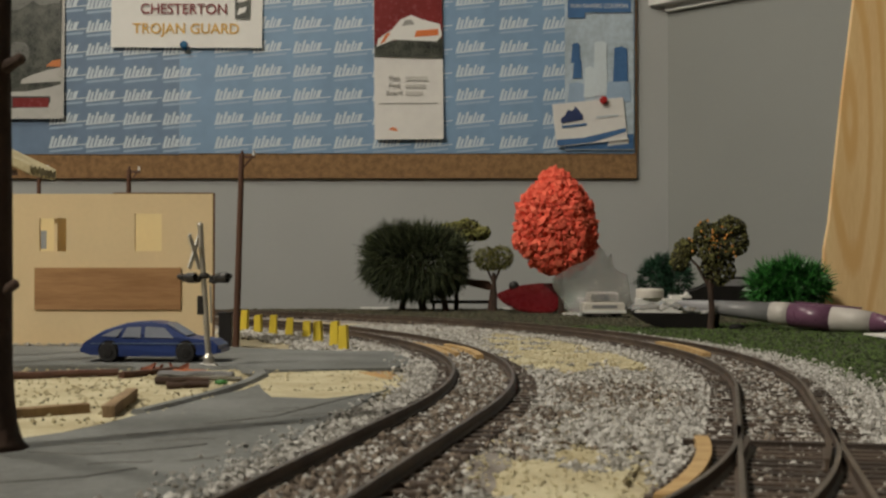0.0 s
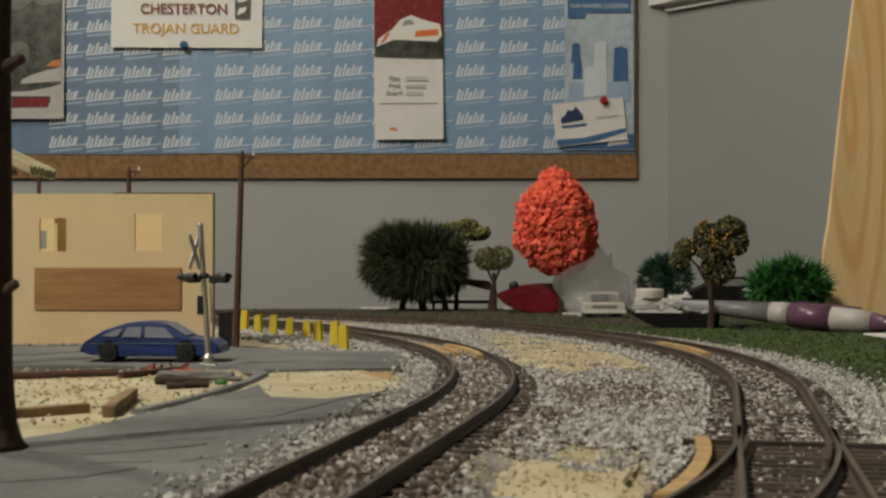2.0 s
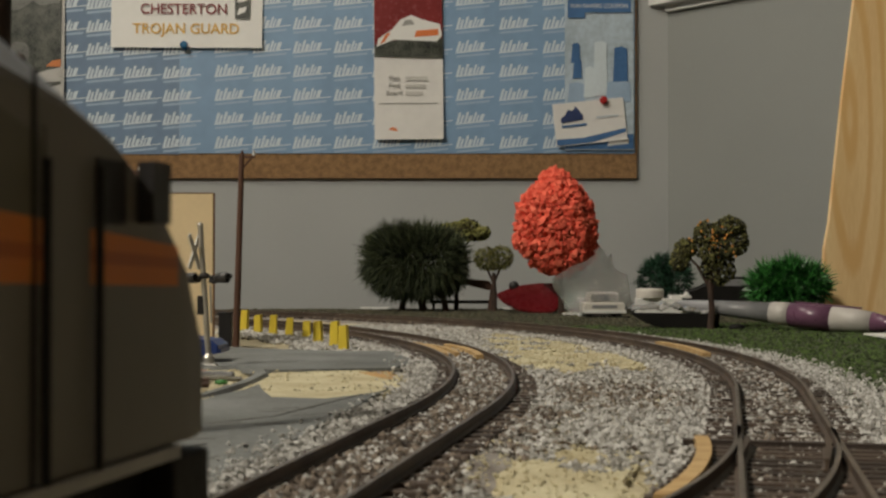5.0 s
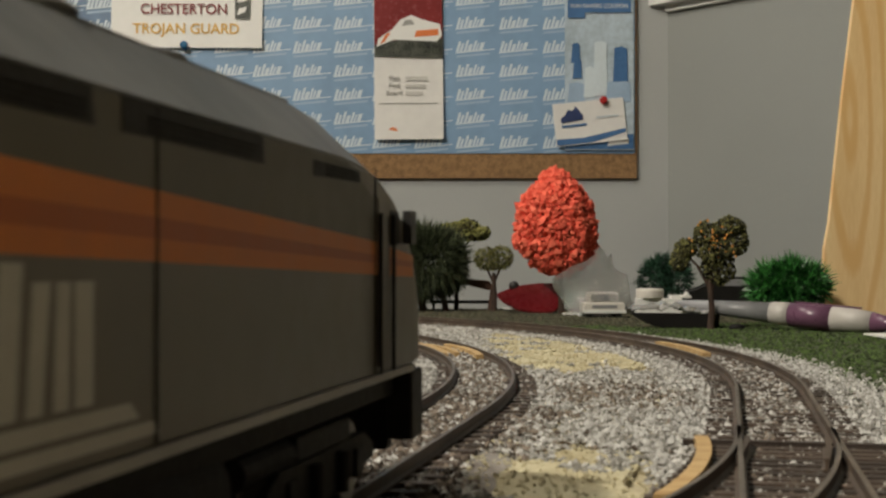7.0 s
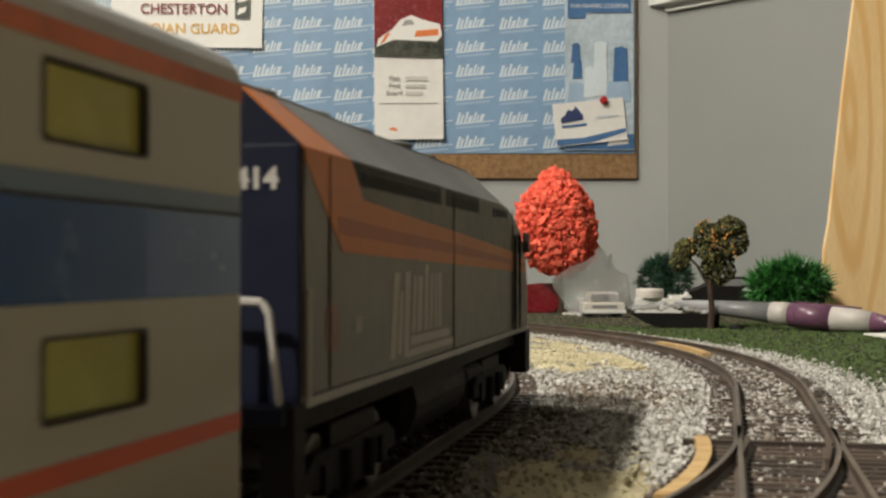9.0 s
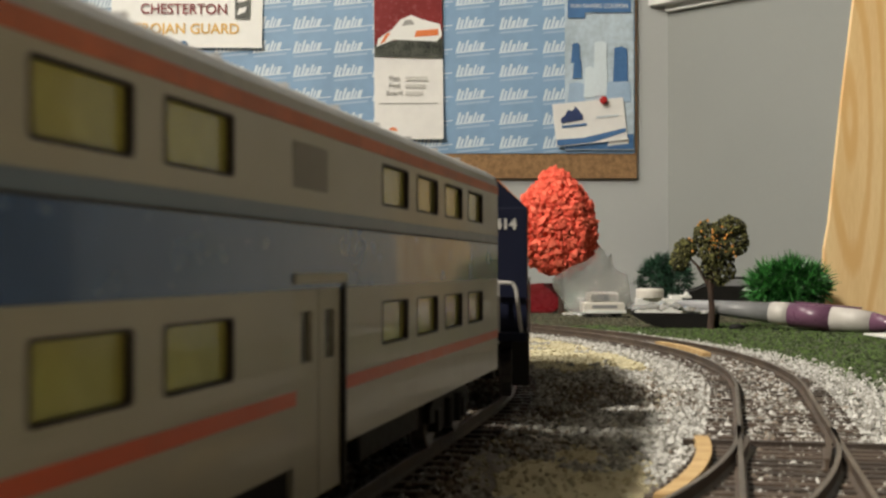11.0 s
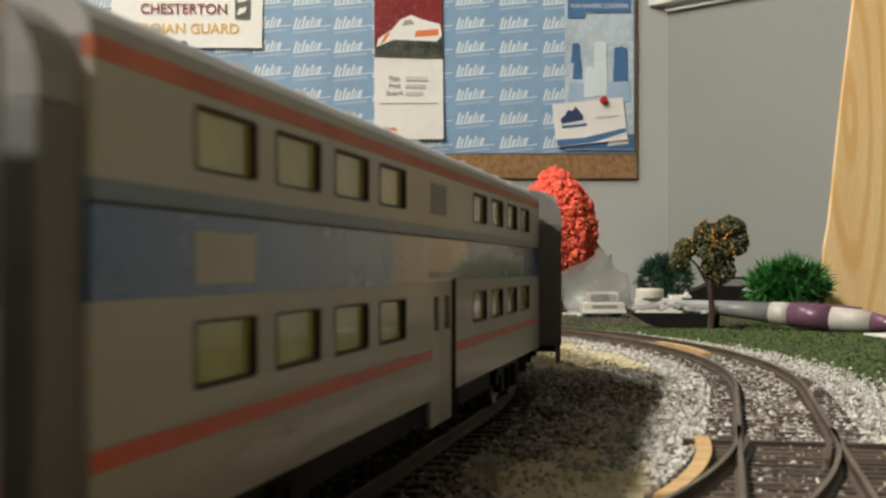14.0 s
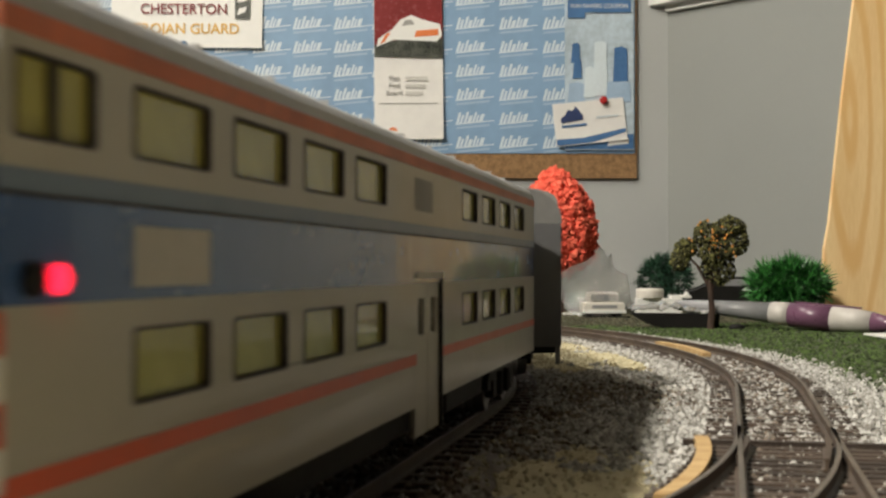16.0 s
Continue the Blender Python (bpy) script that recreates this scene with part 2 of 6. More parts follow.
LEAF_BRIGHT = mat("bright_green_bristle", (0.06, 0.25, 0.05), rough=0.32, second=(0.010, 0.042, 0.012), size=200, island=True)
LEAF_FIR = mat("blue_green_bristle", (0.028, 0.095, 0.05), rough=0.6, second=(0.006, 0.02, 0.011), size=200, island=True)
LEAF_RED = mat("coral_red_foam", (0.88, 0.18, 0.11), rough=0.9, second=(0.72, 0.10, 0.06), size=200, island=True)
LEAF_MIXED = mat("brown_green_foliage", (0.135, 0.13, 0.04), rough=0.85, second=(0.022, 0.022, 0.010), size=200, island=True)
FRUIT = mat("orange_fruit_bead", (0.72, 0.30, 0.04), rough=0.5, size=100)
RED_PLASTIC = mat("dark_red_plastic", (0.20, 0.012, 0.018), rough=0.28, vary=0.25, size=40, bump=0.03, coat=0.3)
FILM = thin_film("clear_packing_film")
# a yellower card, lightened too: light on the back wall is in the colour
CARD_YELLOW = mat("lit_yellow_cream_card", (0.86, 0.72, 0.40), rough=0.7, vary=0.06, size=25, fine=20, bump=0.05)
RUST = mat("orange_stained_sand", (0.55, 0.33, 0.13), rough=0.9, vary=0.35, size=60, fine=10, bump=0.5)
CRUMB = mat("dark_crumbs", (0.20, 0.17, 0.11), rough=0.95, second=(0.05, 0.05, 0.03), size=300, island=True)
PEN_BAND = mat("dull_ivory_pen_grip", (0.48, 0.45, 0.42), rough=0.45, vary=0.1, size=40, bump=0)
PURPLE = mat("purple_pen_plastic", (0.14, 0.065, 0.11), rough=0.3, vary=0.2, size=40, bump=0)
PEN_WHITE = mat("ivory_pen_plastic", (0.66, 0.62, 0.56), rough=0.35, vary=0.08, size=40, bump=0)
PEN_GREY = mat("grey_pen_plastic", (0.26, 0.26, 0.27), rough=0.35, vary=0.15, size=40, bump=0)
FOIL = mat("crumpled_silver_foil", (0.88, 0.87, 0.86), rough=0.2, metal=0.8, vary=0.3, size=50, bump=0.8)
LAMP_GLASS = glow("lit_lamp_diffuser", (1.0, 0.88, 0.70), 3.0)


# ---------------------------------------------------------------- mesh helpers (all sizes in layout units)
def part(name, bm, material, parent=None, label="", smooth=False):
    for v in bm.verts:
        v.co *= U
    me = bpy.data.meshes.new(name)
    bm.normal_update()
    bm.to_mesh(me)
    bm.free()
    me.materials.append(material)
    if smooth:
        me.shade_smooth()
    ob = new(name, me)
    if parent:
        ob.parent = parent
    if label:
        ob["label"] = label
    return ob


def share(name, ob, parent, m):
    """Another object on the mesh of ob."""
    o = new(name, ob.data)
    o.parent = parent
    o.matrix_basis = m
    return o


def thing(name, label, category, at=(0, 0, 0), turn=0.0, group="", kind=""):
    ob = new(name)
    ob.empty_display_size = 0.005
    ob.location = Vector(at) * U
    ob.rotation_euler = (0, 0, radians(turn))
    return tagged(ob, label, category, group, kind)


def P(x, y, z, rx=0, ry=0, rz=0):
    return pose(x * U, y * U, z * U, rx, ry, rz)


def box(x0, x1, y0, y1, z0, z1, bevel=0.0, bm=None):
    bm2 = bmesh.new()
    bmesh.ops.create_cube(bm2, size=1, matrix=Matrix.LocRotScale(((x0 + x1) / 2, (y0 + y1) / 2, (z0 + z1) / 2), None,
                                                                (abs(x1 - x0), abs(y1 - y0), abs(z1 - z0))))
    if bevel:
        bmesh.ops.bevel(bm2, geom=bm2.edges[:], offset=bevel, segments=2, affect="EDGES", profile=0.6)
    return add(bm, bm2)


def add(bm, bm2):
    if bm is None:
        return bm2
    me = bpy.data.meshes.new("scratch")
    bm2.to_mesh(me)
    bm2.free()
    bm.from_mesh(me)
    bpy.data.meshes.remove(me)
    return bm


def rod(a, b, r0, r1=None, n=10, bm=None):
    a, b = Vector(a), Vector(b)
    bm2 = bmesh.new()
    m = Matrix.Translation((a + b) / 2) @ (b - a).to_track_quat("Z", "Y").to_matrix().to_4x4()
    bmesh.ops.create_cone(bm2, cap_ends=True, segments=n, radius1=r0, radius2=r0 if r1 is None else r1, depth=(b - a).length, matrix=m)
    return add(bm, bm2)


def ball(c, r, bm=None, u=12, v=8, scale=(1, 1, 1)):
    bm2 = bmesh.new()
    bmesh.ops.create_uvsphere(bm2, u_segments=u, v_segments=v, radius=r, matrix=Matrix.LocRotScale(c, None, scale))
    return add(bm, bm2)


def lathe(profile, n=24, bm=None, axis="Z"):
    """A turned body from (radius, height) pairs."""
    bm2 = bmesh.new()
    rings = []
    for r, z in profile:
        rings.append([bm2.verts.new((r * math.cos(2 * math.pi * k / n), r * math.sin(2 * math.pi * k / n), z)) for k in range(n)])
    for a, b in zip(rings, rings[1:]):
        for k in range(n):
            bm2.faces.new((a[k], a[(k + 1) % n], b[(k + 1) % n], b[k]))
    bm2.faces.new(list(reversed(rings[0])))
    bm2.faces.new(rings[-1])
    if axis == "X":
        bmesh.ops.rotate(bm2, cent=(0, 0, 0), matrix=Matrix.Rotation(radians(90), 3, "Y"), verts=bm2.verts)
    return add(bm, bm2)


def prism(outline, z0, z1, bm=None, bevel=0.0, flip=None):
    """An outline in x, y drawn up from z0 to z1; flip turns it: 'xz' stands it up, facing -y."""
    bm2 = bmesh.new()
    low = [bm2.verts.new((x, y, z0)) for x, y in outline]
    top = [bm2.verts.new((x, y, z1)) for x, y in outline]
    bm2.faces.new(list(reversed(low)))
    bm2.faces.new(top)
    n = len(outline)
    for k in range(n):
        bm2.faces.new((low[k], low[(k + 1) % n], top[(k + 1) % n], top[k]))
    if bevel:
        bmesh.ops.bevel(bm2, geom=bm2.edges[:], offset=bevel, segments=2, affect="EDGES")
    if flip == "xz":
        for v in bm2.verts:
            v.co = Vector((v.co.x, -v.co.z, v.co.y))
    elif flip == "yz":
        for v in bm2.verts:
            v.co = Vector((v.co.z, v.co.x, v.co.y))
    bmesh.ops.recalc_face_normals(bm2, faces=bm2.faces)
    return add(bm, bm2)


def wall_with_holes(x0, x1, z0, z1, holes, y0, y1, bm=None):
    """A wall sheet in x, z from y0 to y1 thick, with rectangular openings (x0, x1, z0, z1) that go through it."""
    xs = sorted({x0, x1, *[h[0] for h in holes], *[h[1] for h in holes]})
    zs = sorted({z0, z1, *[h[2] for h in holes], *[h[3] for h in holes]})
    bm2 = bmesh.new()
    grid = {}

    def vert(i, k, y):
        if (i, k, y) not in grid:
            grid[i, k, y] = bm2.verts.new((xs[i], y, zs[k]))
        return grid[i, k, y]

    def solid(i, k):
        if not (0 <= i < len(xs) - 1 and 0 <= k < len(zs) - 1):
            return False
        cx, cz = (xs[i] + xs[i + 1]) / 2, (zs[k] + zs[k + 1]) / 2
        return not any(h[0] < cx < h[1] and h[2] < cz < h[3] for h in holes)

    for i in range(len(xs) - 1):
        for k in range(len(zs) - 1):
            if not solid(i, k):
                continue
            bm2.faces.new([vert(i, k, y0), vert(i + 1, k, y0), vert(i + 1, k + 1, y0), vert(i, k + 1, y0)])
            bm2.faces.new([vert(i, k + 1, y1), vert(i + 1, k + 1, y1), vert(i + 1, k, y1), vert(i, k, y1)])
            for di, dk, e in ((-1, 0, ((i, k), (i, k + 1))), (1, 0, ((i + 1, k + 1), (i + 1, k))),
                              (0, -1, ((i + 1, k), (i, k))), (0, 1, ((i, k + 1), (i + 1, k + 1)))):
                if not solid(i + di, k + dk):
                    (a, b), (c, d) = e
                    bm2.faces.new([vert(a, b, y0), vert(c, d, y0), vert(c, d, y1), vert(a, b, y1)])
    bmesh.ops.recalc_face_normals(bm2, faces=bm2.faces)
    return add(bm, bm2)


def writing(name, text, size, x, y, z, material, parent, spread=1.0, turn=(90, 0, 0), bold=0.0):
    """Letters from the built-in font as a thin mesh, centred at the place."""
    cu = bpy.data.curves.new("letters", "FONT")
    cu.body, cu.size, cu.align_x, cu.align_y, cu.extrude, cu.offset = text, size * U, "CENTER", "CENTER", 0.05 * U, bold * U
    tmp = bpy.data.objects.new("letters", cu)
    scene.collection.objects.link(tmp)
    me = bpy.data.meshes.new_from_object(tmp.evaluated_get(bpy.context.evaluated_depsgraph_get()))
    bpy.data.objects.remove(tmp)
    me.materials.clear()
    me.materials.append(material)
    ob = new(name, me)
    ob.parent = parent
    ob.matrix_basis = P(x, y, z, *turn) @ Matrix.Diagonal((spread, 1, 1, 1))
    return ob


def stones(name, places, size, material, label, category, flat=0.75):
    """Many small irregular grains as one object."""
    rng = np.random.default_rng(len(places))
    n = len(places)
    base = np.array([(1, 0, 0), (0, 1, 0), (-1, 0, 0), (0, -1, 0), (0, 0, 1), (0, 0, -1)], float)
    v = base[None] * rng.uniform(0.55, 1.25, (n, 6, 1)) + rng.normal(0, 0.16, (n, 6, 3))
    v[:, :, 2] *= flat
    a = rng.uniform(0, 6.283, n)
    c, s = np.cos(a), np.sin(a)
    v = np.stack([v[:, :, 0] * c[:, None] - v[:, :, 1] * s[:, None], v[:, :, 0] * s[:, None] + v[:, :, 1] * c[:, None], v[:, :, 2]], 2)
    v *= (size * np.clip(rng.lognormal(0, 0.3, n), 0.5, 1.6))[:, None, None]
    v += np.asarray(places)[:, None, :]
    f = np.array([(0, 1, 4), (1, 2, 4), (2, 3, 4), (3, 0, 4), (1, 0, 5), (2, 1, 5), (3, 2, 5), (0, 3, 5)])
    faces = (f[None] + 6 * np.arange(n)[:, None, None]).reshape(-1, 3)
    me = bpy.data.meshes.new(name)
    me.from_pydata((v.reshape(-1, 3) * U).tolist(), [], faces.tolist())
    me.materials.append(material)
    return tagged(new(name, me), label, category, kind="stuff")


# ---------------------------------------------------------------- room
def room():
    tagged(part("floor", box(-2400, 2400, -2600, 1900, -905, -895), CARPET), "brown carpeted floor far below the layout", "floor", kind="structure")
    tagged(part("ceiling", box(-2400, 2400, -2600, 1900, 1300, 1340), CEILING), "plain white painted ceiling", "ceiling", kind="structure")
    tagged(part("wall_north", box(-2400, 300, 1650, 1750, -895, 1300), WALL), "grey painted wall behind the layout", "wall", kind="structure")
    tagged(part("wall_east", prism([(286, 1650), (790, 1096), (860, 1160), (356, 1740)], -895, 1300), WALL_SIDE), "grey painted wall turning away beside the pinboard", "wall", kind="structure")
    # walls out of view, added dark so little light bounces onto the train
    tagged(part("wall_south", box(-2400, 2400, -2600, -2500, -895, 1300), UNSEEN_DARK), "unseen wall, dark to limit bounced light", "wall", kind="structure")
    tagged(part("wall_alcove", box(790, 2400, 1096, 1196, -895, 1300), UNSEEN_DARK), "unseen wall, dark to limit bounced light", "wall", kind="structure")
    tagged(part("wall_far_east", box(2400, 2500, -2600, 1196, -895, 1300), UNSEEN_DARK), "unseen wall, dark to limit bounced light", "wall", kind="structure")
    tagged(part("wall_west", box(-2400, -2300, -2500, 1650, -895, 1300), UNSEEN_DARK), "unseen wall, dark to limit bounced light", "wall", kind="structure")
    for x, y, _z in LAMPS:
        lamp = thing("ceiling_lamp", "round ceiling lamp with lit diffuser", "lamp", (x, y, 1290), group="ceiling lamps")
        part("rim", lathe([(100, 0), (112, 2), (112, 10), (100, 10)], 32), SILVER, lamp)
        part("diffuser", lathe([(20, -3), (70, 0), (96, 6), (96, 9)], 32), LAMP_GLASS, lamp, smooth=True)


room()


# ---------------------------------------------------------------- track lines
INNER = (0.7, 272.0, 0.200, 535.0)
OUTER = (80.0, 317.0, 0.217, 524.0)


def along(track, s, off=0.0):
    """Place and heading on a track: straight up to s = 0, then a left-hand curve."""
    x0, y0, ph, r = track
    if s < 0:
        x, y, t = x0 + s * math.sin(ph), y0 + s * math.cos(ph), ph
        if s < -200:            # a slight bend again behind the viewer
            off, t = off - (s + 200) ** 2 / 5600, ph - (s + 200) / 2800
    else:
        t = ph - s / r
        x, y = x0 + r * (math.cos(t) - math.cos(ph)), y0 + r * (math.sin(ph) - math.sin(t))
    return x + off * math.cos(t), y - off * math.sin(t), t


def sweep(points, half_widths, bm=None):
    """A bar along points (x, y, heading); half_widths: (side, z) profile."""
    bm2 = bmesh.new()
    rings = []
    for x, y, t in points:
        rings.append([bm2.verts.new((x + w * math.cos(t), y - w * math.sin(t), z)) for w, z in half_widths])
    n = len(half_widths)
    for a, b in zip(rings, rings[1:]):
        for k in range(n):
            bm2.faces.new((a[k], a[(k + 1) % n], b[(k + 1) % n], b[k]))
    bm2.faces.new(rings[0])
    bm2.faces.new(list(reversed(rings[-1])))
    bmesh.ops.recalc_face_normals(bm2, faces=bm2.faces)
    return add(bm, bm2)


PROFILE = [(-0.95, -2.3), (0.95, -2.3), (0.95, -1.95), (0.3, -1.7), (0.3, -0.75), (0.44, -0.6), (0.44, -0.06), (-0.44, -0.06), (-0.44, -0.6), (-0.3, -0.75), (-0.3, -1.7), (-0.95, -1.95)]
HEAD = [(-0.38, -0.058), (0.38, -0.058), (0.33, 0.0), (-0.33, 0.0)]
GAUGE = 8.25


def rail_pair(parent, line):
    for side in (-1, 1):
        pts = [line(k, side * GAUGE) for k in range(len(line.steps))]
        rail = part("rail", sweep(pts, PROFILE), RAIL, parent)
        part("railhead", sweep(pts, HEAD), RAILHEAD, rail)


class Line:
    def __init__(self, track, s0, s1, step=6.0):
        self.track, self.steps = track, np.arange(s0, s1, step)

    def __call__(self, k, off=0.0):
        return along(self.track, self.steps[k], off)


def model_track(name, label, track, s0, s1, tie_step=6.9):
    t = thing(name, label, "railway track")
    rail_pair(t, Line(track, s0, s1))
    tie = None
    for k, s in enumerate(np.arange(s0 + 2, s1, tie_step)):
        x, y, a = along(track, s)
        m = P(x, y, -3.1, 0, 0, -math.degrees(a) + random.uniform(-1.5, 1.5))
        if tie is None:
            tie = part("tie", box(-14.5, 14.5, -1.4, 1.4, -0.85, 0.85, 0.15), TIE, t)
            tie.matrix_basis = m
        else:
            share("tie", tie, t, m)
    return t



# ---------------------------------------------------------------- layout ground
def uneven(bm, amount, scale):
    for v in bm.verts:
        v.co.z += amount * noise.noise(Vector((v.co.x, v.co.y, 0)) * scale)


def sheet(name, outline, z, thick, material, label, category, rough=0.35, bevel=0.0, kind="structure", step=14):
    """A poured patch of ground with an uneven edge."""
    pts = []
    n = len(outline)
    for k in range(n):
        a, b = Vector(outline[k]), Vector(outline[(k + 1) % n])
        m = max(1, int((b - a).length / step))
        for i in range(m):
            p = a.lerp(b, i / m)
            p += Vector((noise.noise(Vector((p.x, p.y, 3)) * 0.11), noise.noise(Vector((p.x, p.y, 9)) * 0.11))) * 2.2 * (1 if rough else 0)
            pts.append((p.x, p.y))
    bm = prism(pts, z - thick, z)
    bmesh.ops.bevel(bm, geom=[e for e in bm.edges if all(v.co.z > z - 0.01 for v in e.verts)], offset=0.35, segments=2, affect="EDGES")
    return tagged(part(name, bm, material), label, category, kind=kind)


def layout():
    bm = bmesh.new()
    bmesh.ops.create_grid(bm, x_segments=120, y_segments=240, size=1, matrix=Matrix.Translation((-300, -95, -4.3)) @ Matrix.Diagonal((520, 1085, 1, 1)))
    uneven(bm, 0.5, 0.05)
    tagged(part("ground", bm, SOIL, smooth=True), "cream sandy ground of the model railway layout", "ground", kind="structure")
    tagged(part("layout_board", box(-820, 220, -1180, 990, -24, -5.2, 0.8), PINE), "wooden board that carries the model railway", "table", kind="structure")
    for x, y in ((-790, -1150), (190, -1150), (-790, 960), (190, 960)):
        tagged(part("layout_leg", box(x - 20, x + 20, y - 20, y + 20, -895, -24, 1), PINE), "square pine leg under the layout board", "table leg", group="layout legs")
    sheet("road", [(-110, 150), (-35, 150), (-31, 205), (-25.7, 242), (-19, 300), (-13, 344), (-18, 327), (-29, 312), (-41, 317), (-50, 352), (-52, 336), (-65, 279), (-73, 250), (-83, 231), (-120, 215)],
          -2.3, 2.5, ROAD, "grey painted plaster road beside the track", "road")
    sheet("road", [(-200, 523), (-92, 523), (-80, 509), (-39, 488), (-18, 488), (-8, 431), (-15, 407), (-53, 398), (-72, 412), (-112, 412), (-200, 414)],
          -2.4, 2.4, ROAD, "grey painted plaster road before the cream building", "road")
    sheet("sand_patch", [(-170, 380), (-106, 392), (-78, 408), (-63, 401), (-53, 362), (-53, 337), (-66, 280), (-74, 252), (-84, 233), (-170, 225)],
          -2.75, 2.0, SAND, "pale yellow sand beside the road", "ground")
    sheet("sand_patch", [(-53, 391), (-25, 401), (-12, 374), (-11, 346), (-17, 322), (-29, 304), (-44, 308), (-53, 345)], -2.6, 2.0, SAND, "pale yellow sand between two roads", "ground")
    sheet("sand_patch", [(20, 420), (45, 400), (72, 430), (70, 520), (40, 640), (-10, 700), (-60, 740), (-60, 710), (-5, 640), (20, 560)],
          -3.2, 1.4, SAND, "pale yellow sand between the two tracks", "ground")
    sheet("sand_patch", [(8, 160), (26, 160), (28, 195), (34, 228), (20, 232), (8, 205)], -3.0, 1.2, SAND, "pale yellow sand between the two tracks", "ground")
    far = [along(OUTER, s, 21)[:2] for s in np.arange(-140, 760, 30)]
    sheet("rust_patch", [(-26, 392), (-17, 396), (-13, 380), (-14, 366), (-21, 376)], -2.5, 1.2, RUST, "orange stained patch on the sand", "ground")
    rim = [(-96, 404.5, 1.57), (-66, 403, 1.75), (-56, 394, 2.3), (-52.5, 378, 3.0), (-53.5, 350, 3.2), (-58, 318, 3.4), (-66, 282, 3.4)]
    tagged(part("kerb", sweep(rim, [(-2.2, -2.9), (2.2, -2.9), (1.5, -1.7), (-1.2, -1.6)]), ROAD), "low grey plaster kerb round the sand", "kerb", kind="structure")
    sheet("turf", far + [(-300, 985), (215, 985), (215, 170), (100, 170)], -3.3, 2.0, GRASS, "green turf outside the outer track", "grass", step=30)
    for k, (track, s0, s1) in enumerate(((INNER, -1290, 720), (OUTER, -260, 760))):
        line = Line(track, s0, s1, 14)
        pts = [line(i) for i in range(len(line.steps))]
        prof = [(-23, -4.6), (-16, -3.2), (16, -3.2), (23, -4.6)]
        tagged(part("ballast_bed", sweep(pts, prof), BALLAST_BED), "low bed of dark ballast under the rails", "ballast", kind="structure")


layout()
inner_track = model_track("inner_track", "brown weathered model track curving through grey ballast", INNER, -1290, 720)
outer_track = model_track("outer_track", "brown weathered model track on pale ballast beside turf", OUTER, -80, 760)


def turnout():
    """The outer track splits towards the viewer: a straight leg and a curving leg."""
    t = thing("turnout", "model railway turnout with closely spaced dark ties", "railway turnout")
    start = -84.0
    legs = [[along(OUTER, s) for s in np.linspace(-240, -80, 33)], [along(OUTER, -80.0)]]
    x, y, a = along(OUTER, start)
    for s in np.arange(0, 165, 5):
        h = a + s / 310
        legs[1].append((x - 310 * (math.cos(a) - math.cos(h)), y - 310 * (math.sin(h) - math.sin(a)), h))
    for leg in legs:
        for side in (-1, 1):
            pts = [(px + side * GAUGE * math.cos(h), py - side * GAUGE * math.sin(h), h) for px, py, h in leg]
            rail = part("rail", sweep(pts, PROFILE), RAIL, t)
            part("railhead", sweep(pts, HEAD), RAILHEAD, rail)
    for side, n0, n1 in ((1, 3, 9), (-1, 3, 9)):
        pts = [(px + side * (GAUGE - 1.6) * math.cos(h), py - side * (GAUGE - 1.6) * math.sin(h), h) for px, py, h in legs[1][n0:n1]]
        part("guard_rail", sweep(pts, PROFILE), RAIL, t)
    tie = None
    for k in range(34):
        x, y, a = along(OUTER, start - 2 - k * 4.6)
        spread = min(10.0, (k * 4.6) ** 2 / 620)
        m = P(x - spread / 2, y, -2.75, 0, 0, -math.degrees(a)) @ Matrix.Diagonal((1 + spread / 29, 1, 1, 1))
        if tie is None:
            tie = part("tie", box(-15.5, 15.5, -1.35, 1.35, -0.8, 0.8, 0.12), TIE, t)
            tie.matrix_basis = m
        else:
            share("tie", tie, t, m)
    x, y, a = along(OUTER, start - 8)
    part("throw_bar", box(-24, 20, -0.9, 0.9, -0.6, 0.5, 0.1), TIE, t).matrix_basis = P(x + 6, y, -1.9, 0, 0, -math.degrees(a))
    part("switch_stand", box(-4, 4, -3, 3, -1.5, 2.2, 0.4), BLACK, t).matrix_basis = P(x + 22, y - 1, -2.2, 0, 0, -math.degrees(a))


turnout()


